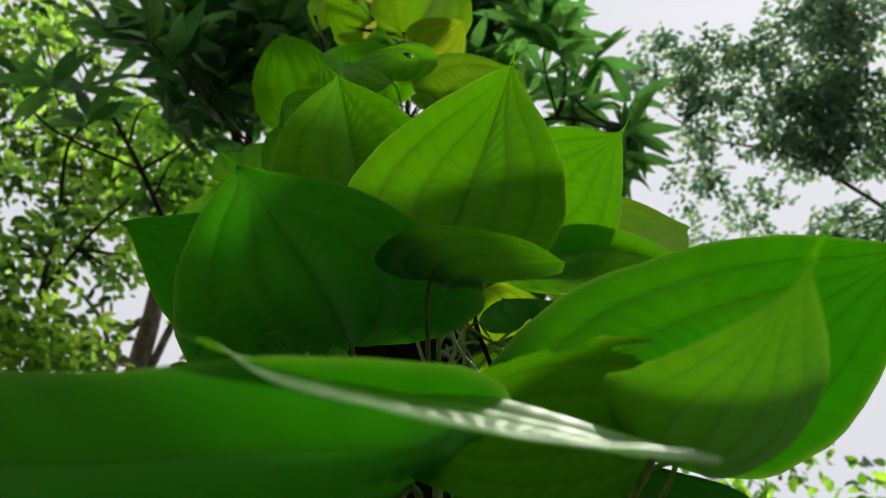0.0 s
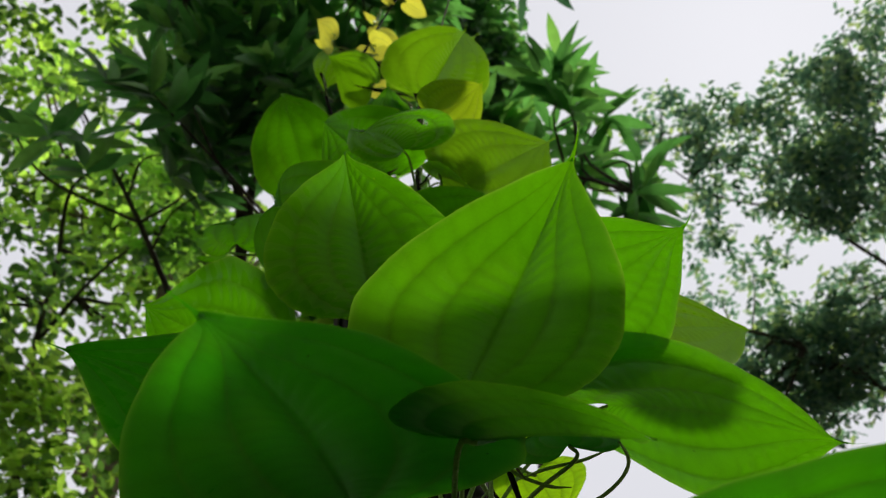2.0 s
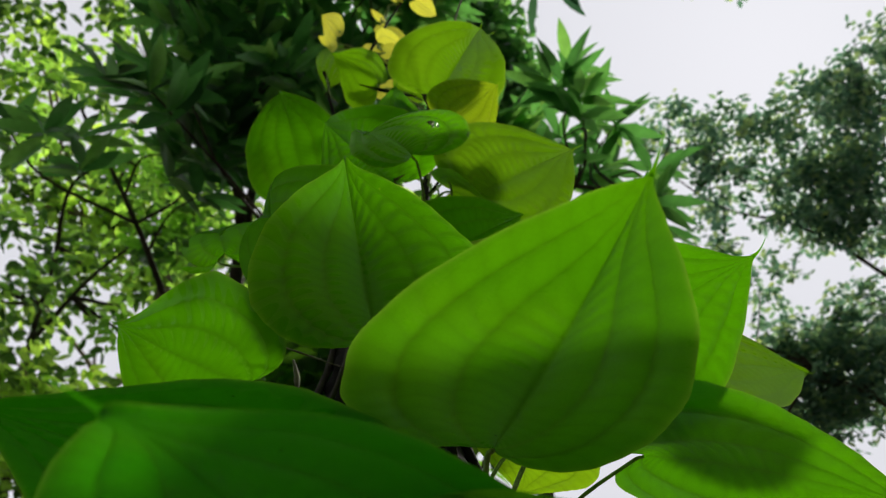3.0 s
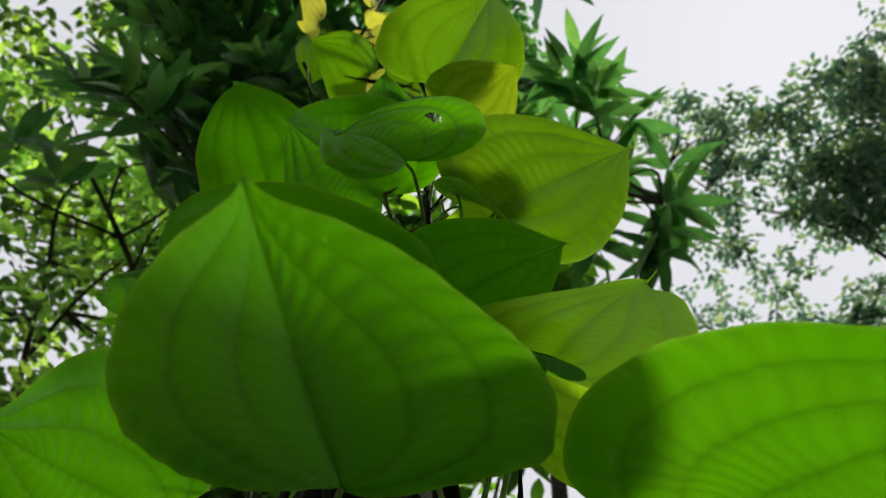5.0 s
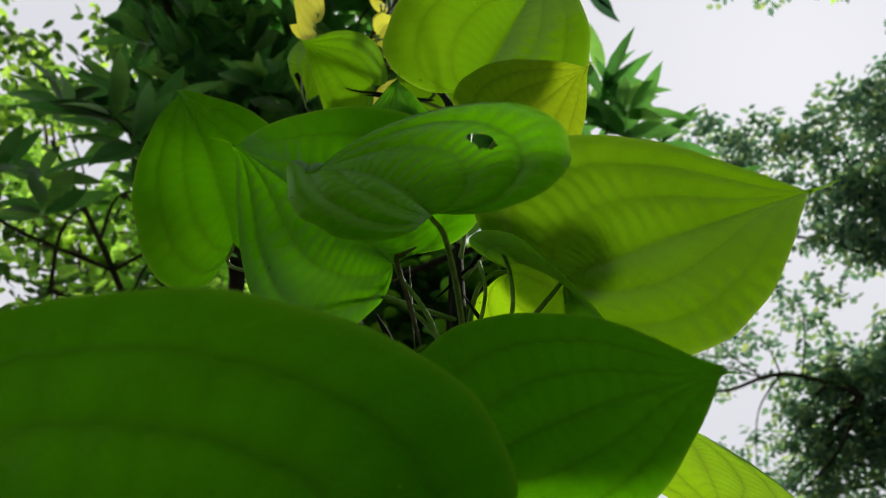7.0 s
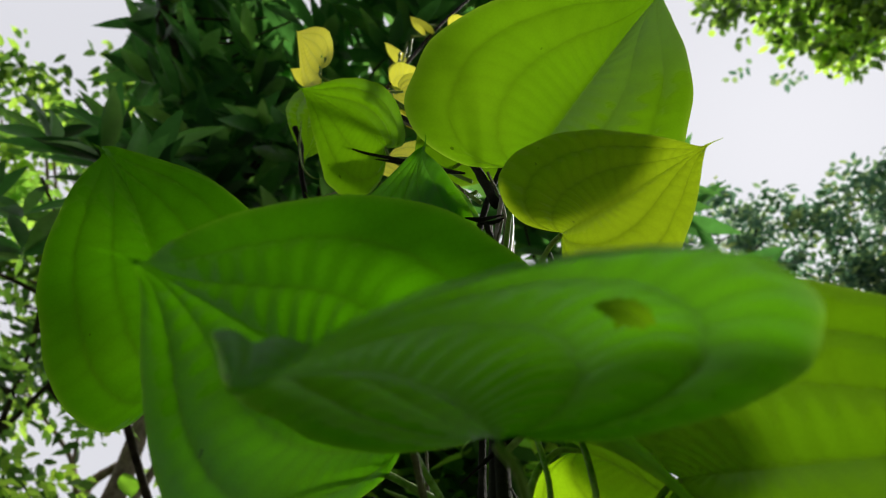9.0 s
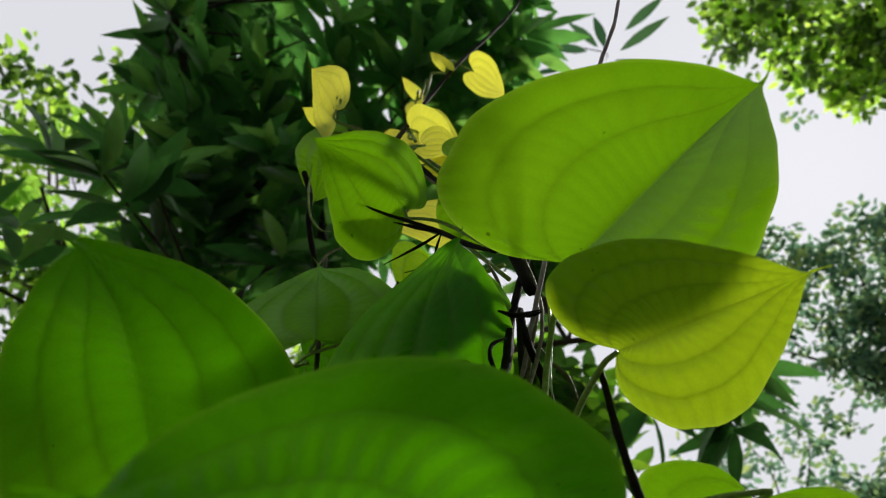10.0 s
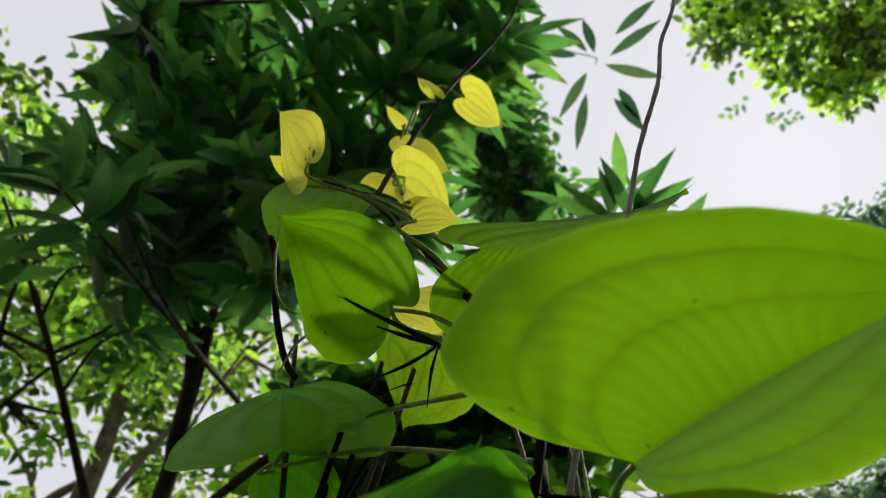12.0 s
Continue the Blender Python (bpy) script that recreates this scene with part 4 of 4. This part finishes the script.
leaf((0.000, 0.380, 1.664), (0.1, 15.3, -77.3), 0.165, 0.141, -0.23, 0.26, -0.41, 0.06)
leaf((-0.066, 0.467, 1.817), (-2.1, 12.4, -94.1), 0.151, 0.156, -0.11, 0.41, -0.55, -0.04, quilt=2.2, pleat=1.4, drip=False)
leaf((-0.053, 0.374, 1.581), (15.1, 8.4, -103.0), 0.177, 0.167, 0.29, 0.53, -0.41, -0.26, mat=SHADED_LEAF)
leaf((0.068, 0.477, 1.812), (-22.6, 10.8, -61.1), 0.152, 0.132, 0.30, 0.00, 0.02, -0.15)
leaf((0.171, 0.570, 1.903), (-1.5, 30.6, -53.5), 0.112, 0.130, 0.29, -0.04, 0.03, -0.30, mat=YOUNG)
leaf((-0.083, 0.420, 1.642), (11.0, -0.0, -133.2), 0.150, 0.144, 0.37, 0.03, -0.02, 0.03, mat=SHADED_LEAF)
leaf((0.115, 0.549, 1.798), (17.2, 19.0, -22.7), 0.172, 0.234, 0.27, -0.12, 0.27, -0.45, lopsided=0.09)
leaf((0.079, 0.330, 1.505), (2.2, 11.0, -48.4), 0.159, 0.157, -0.21, 0.24, -0.07, -0.45, mat=SHADED_LEAF)
leaf((0.012, 0.626, 2.216), (-14.3, 26.3, -51.9), 0.160, 0.158, 0.15, 0.31, -0.35, 0.11, mat=YOUNG)
leaf((-0.060, 0.526, 2.129), (-25.7, 10.9, -124.2), 0.071, 0.127, 0.77, 0.31, -0.66, -0.06, mat=WAXY, quilt=0.8, lopsided=-0.37, pleat=1.7, drip=False, holes=((0.46, 0.52, 0.055),), label="dark glossy ribbed leaf")
leaf((-0.088, 0.632, 2.234), (22.3, 18.6, -122.1), 0.143, 0.152, 0.23, 0.39, -0.40, 0.50, lopsided=-0.08)
leaf((-0.207, 0.679, 2.314), (13.8, -41.7, -108.2), 0.125, 0.130, 1.40, 0.22, -0.26, 0.14)
leaf((-0.041, 0.611, 2.416), (2.4, 12.7, -66.9), 0.128, 0.152, 0.22, 0.47, -0.68, -0.06, mat=YOUNG, quilt=0.6, pleat=0.7)
leaf((-0.022, 0.621, 2.368), (-14.3, 21.1, -53.0), 0.091, 0.093, -0.03, 0.35, -0.30, -0.09, mat=LIMY)
leaf((-0.140, 0.705, 2.620), (-12.8, -33.8, -147.7), 0.084, 0.110, 0.72, 0.22, 0.18, 0.15, quilt=0.35, mat=HALF_GROWN)
leaf((-0.217, 0.754, 2.833), (-28.3, -20.9, 121.7), 0.098, 0.090, 0.52, 0.02, 0.05, 0.15, mat=YOUNG)
leaf((-0.117, 0.823, 2.720), (27.4, -18.3, 93.5), 0.099, 0.096, 0.30, 0.02, 0.00, 0.03, mat=BRIGHTENED, label="green leaf coloured bright as if sunlit")
leaf((-0.111, 0.736, 2.428), (32.3, -4.9, -94.6), 0.151, 0.120, 0.72, 0.15, -0.01, -0.02)
leaf((-0.091, 0.676, 2.644), (23.7, -16.3, -5.7), 0.146, 0.139, -0.36, 0.20, 0.29, 0.26, mat=YOUNG, stalk=False)
leaf((-0.224, 0.710, 2.794), (-12.8, -53.1, -146.1), 0.058, 0.068, 0.16, 0.01, 0.01, 0.09, mat=YELLOW, holes=((0.35, 0.25, 0.04), (0.28, 0.45, 0.05), (0.25, -0.1, 0.035), (0.2, 0.2, 0.03)), label="young yellow leaf with insect holes")
leaf((0.023, 0.536, 1.944), (4.0, 21.6, -78.7), 0.137, 0.135, 0.26, 0.15, -0.15, 0.01, mat=YOUNG)
leaf((-0.038, 0.615, 2.077), (-23.5, -2.6, -37.8), 0.120, 0.108, 0.63, 0.13, -0.11, -0.20)
leaf((0.074, 0.683, 2.154), (37.6, -15.5, 61.7), 0.141, 0.137, 0.26, 0.12, 0.12, -0.05, mat=BRIGHTENED, label="green leaf coloured bright as if sunlit")
leaf((-0.000, 0.312, 1.571), (19.4, 21.8, -43.9), 0.085, 0.090, 0.20, 0.02, -0.21, -0.23)
leaf((-0.018, 0.647, 2.247), (7.6, 23.3, 0.2), 0.104, 0.119, 0.85, -0.02, 0.50, 0.10, mat=BRIGHTENED, holes=((0.4, 0.45, 0.035),), label="green leaf coloured bright as if sunlit")
leaf((-0.178, 0.595, 1.890), (24.3, -18.7, -174.9), 0.138, 0.166, -0.28, 0.12, 0.03, 0.45)
leaf((-0.260, 0.661, 2.134), (22.3, 15.3, -87.4), 0.121, 0.114, 0.99, 0.11, -0.03, 0.02, holes=((0.55, -1.0, 0.35), (0.75, 1.0, 0.25)))
leaf((-0.082, 0.548, 1.979), (38.7, 2.1, -147.8), 0.206, 0.137, 1.67, 0.56, -0.35, -0.04)
leaf((-0.203, 0.832, 2.614), (16.8, 23.7, -84.6), 0.131, 0.146, 0.19, 0.37, -0.28, 0.26, mat=SATIN)
leaf((-0.112, 0.700, 2.475), (23.9, 29.8, -78.1), 0.097, 0.092, 0.10, 0.06, 0.12, 0.06)
leaf((-0.141, 0.734, 2.658), (12.0, -44.7, 51.7), 0.071, 0.067, 0.52, -0.09, -0.08, -0.02, mat=YELLOW, label="small young pale yellow leaf")
leaf((0.033, 0.150, 1.355), (-40.3, -7.5, -176.8), 0.090, 0.085, -0.22, -0.10, 0.03, -0.05, mat=GLAZED, stalk=False, label="glossy leaf seen from above, coloured pale for sky sheen")
leaf((-0.018, 0.257, 1.407), (-20.0, 12.7, 165.1), 0.237, 0.274, -0.85, -0.26, 0.22, 0.33, mat=SHADED_LEAF)
leaf((0.060, 0.231, 1.422), (22.0, 10.0, -172.9), 0.092, 0.064, 0.2, 0.10, -0.05, 0.10, holes=((0.16, 1.0, 0.28), (0.3, 0.85, 0.12), (0.55, 1.0, 0.16), (0.12, -1.0, 0.2)), label="torn green leaf with a bitten edge")
leaf((0.077, 0.227, 1.403), (-17.3, 22.9, -95.8), 0.125, 0.060, -0.23, -0.48, 0.04, 0.48, stalk=False)
leaf((-0.059, 0.313, 1.509), (36.4, 23.0, 79.4), 0.095, 0.090, 0.31, 0.07, 0.07, -0.04, mat=SHADED_LEAF)
leaf((0.040, 0.573, 1.830), (22.2, -20.7, 84.0), 0.117, 0.112, 0.23, -0.00, 0.00, 0.05, mat=BRIGHTENED, label="green leaf coloured bright as if sunlit")
leaf((0.065, 0.465, 1.692), (-4.0, 19.2, -113.5), 0.071, 0.067, 0.44, 0.06, 0.12, -0.02, mat=SHADED_LEAF)
leaf((0.063, 0.619, 1.785), (-3.5, -9.4, 68.6), 0.084, 0.079, 0.17, 0.02, -0.03, -0.10, mat=BRIGHTENED, label="green leaf coloured bright as if sunlit")
leaf((-0.183, 0.835, 3.164), (-41.6, 4.8, -124.2), 0.035, 0.033, 0.28, 0.02, 0.02, -0.00, mat=YELLOW, label="small young pale yellow leaf")
leaf((-0.147, 0.791, 3.161), (-36.5, 13.4, -125.9), 0.034, 0.032, 0.31, -0.01, -0.01, -0.00, mat=YELLOW, label="small young pale yellow leaf")
leaf((-0.111, 0.813, 3.221), (10.7, 28.9, 15.2), 0.066, 0.064, 0.41, -0.04, -0.04, 0.10, mat=YELLOW, label="small young pale yellow leaf")
leaf((-0.180, 0.899, 3.167), (-2.2, -54.9, 22.2), 0.089, 0.085, 0.37, -0.10, -0.09, 0.02, mat=YELLOW, label="small young pale yellow leaf")
leaf((-0.160, 0.792, 2.928), (10.7, 42.7, 3.4), 0.087, 0.084, 0.32, -0.09, -0.16, -0.15, mat=YELLOW, label="small young pale yellow leaf")
leaf((-0.142, 0.791, 2.872), (10.6, 9.3, -15.4), 0.043, 0.041, 0.36, -0.03, -0.07, -0.14, mat=YELLOW, label="small young pale yellow leaf")
leaf((-0.176, 0.806, 3.064), (-36.2, -25.0, 103.5), 0.027, 0.025, 0.29, -0.00, -0.01, -0.01, mat=YELLOW, label="small young pale yellow leaf")
leaf((-0.166, 0.804, 2.949), (-28.6, -33.6, 165.0), 0.049, 0.046, 0.24, 0.04, 0.06, 0.02, mat=YELLOW, label="small young pale yellow leaf")
leaf((-0.249, 0.738, 2.831), (-6.2, -28.4, -151.9), 0.019, 0.018, 0.30, -0.00, -0.00, -0.00, mat=YELLOW, label="small young pale yellow leaf")
leaf((0.001, 0.548, 1.963), (-31.7, 16.4, -134.2), 0.122, 0.116, 0.31, 0.07, 0.07, -0.01)
leaf((0.031, 0.646, 2.316), (13.2, 11.1, 85.9), 0.062, 0.092, 0.30, -0.01, -0.01, -0.00, mat=YOUNG)
leaf((-0.035, 0.614, 2.043), (-35.1, 6.7, -150.1), 0.121, 0.115, 0.29, 0.07, 0.06, 0.00, mat=BRIGHTENED, label="green leaf coloured bright as if sunlit")
leaf((0.095, 0.340, 1.476), (2.2, -21.0, 129.0), 0.147, 0.139, 0.24, 0.04, 0.03, -0.02, mat=SHADED_LEAF)
leaf((-0.215, 0.880, 2.640), (-24.1, 35.0, 0.0), 0.090, 0.085, 0.2, 0.05, 0.0, 0.0)
leaf((0.050, 0.740, 2.110), (-27.9, 50.0, -26.6), 0.110, 0.105, 0.25, 0.08, 0.0, 0.05)
leaf((0.035, 0.639, 2.010), (-20.4, 43.0, -16.4), 0.110, 0.100, 0.2, 0.05, 0.0, 0.05, mat=BRIGHTENED, label="green leaf coloured bright as if sunlit")
leaf((-0.132, 0.676, 2.668), (11.4, -36.5, 11.4), 0.033, 0.032, 0.16, -0.15, -0.03, -0.19, mat=YELLOW, label="small young pale yellow leaf")
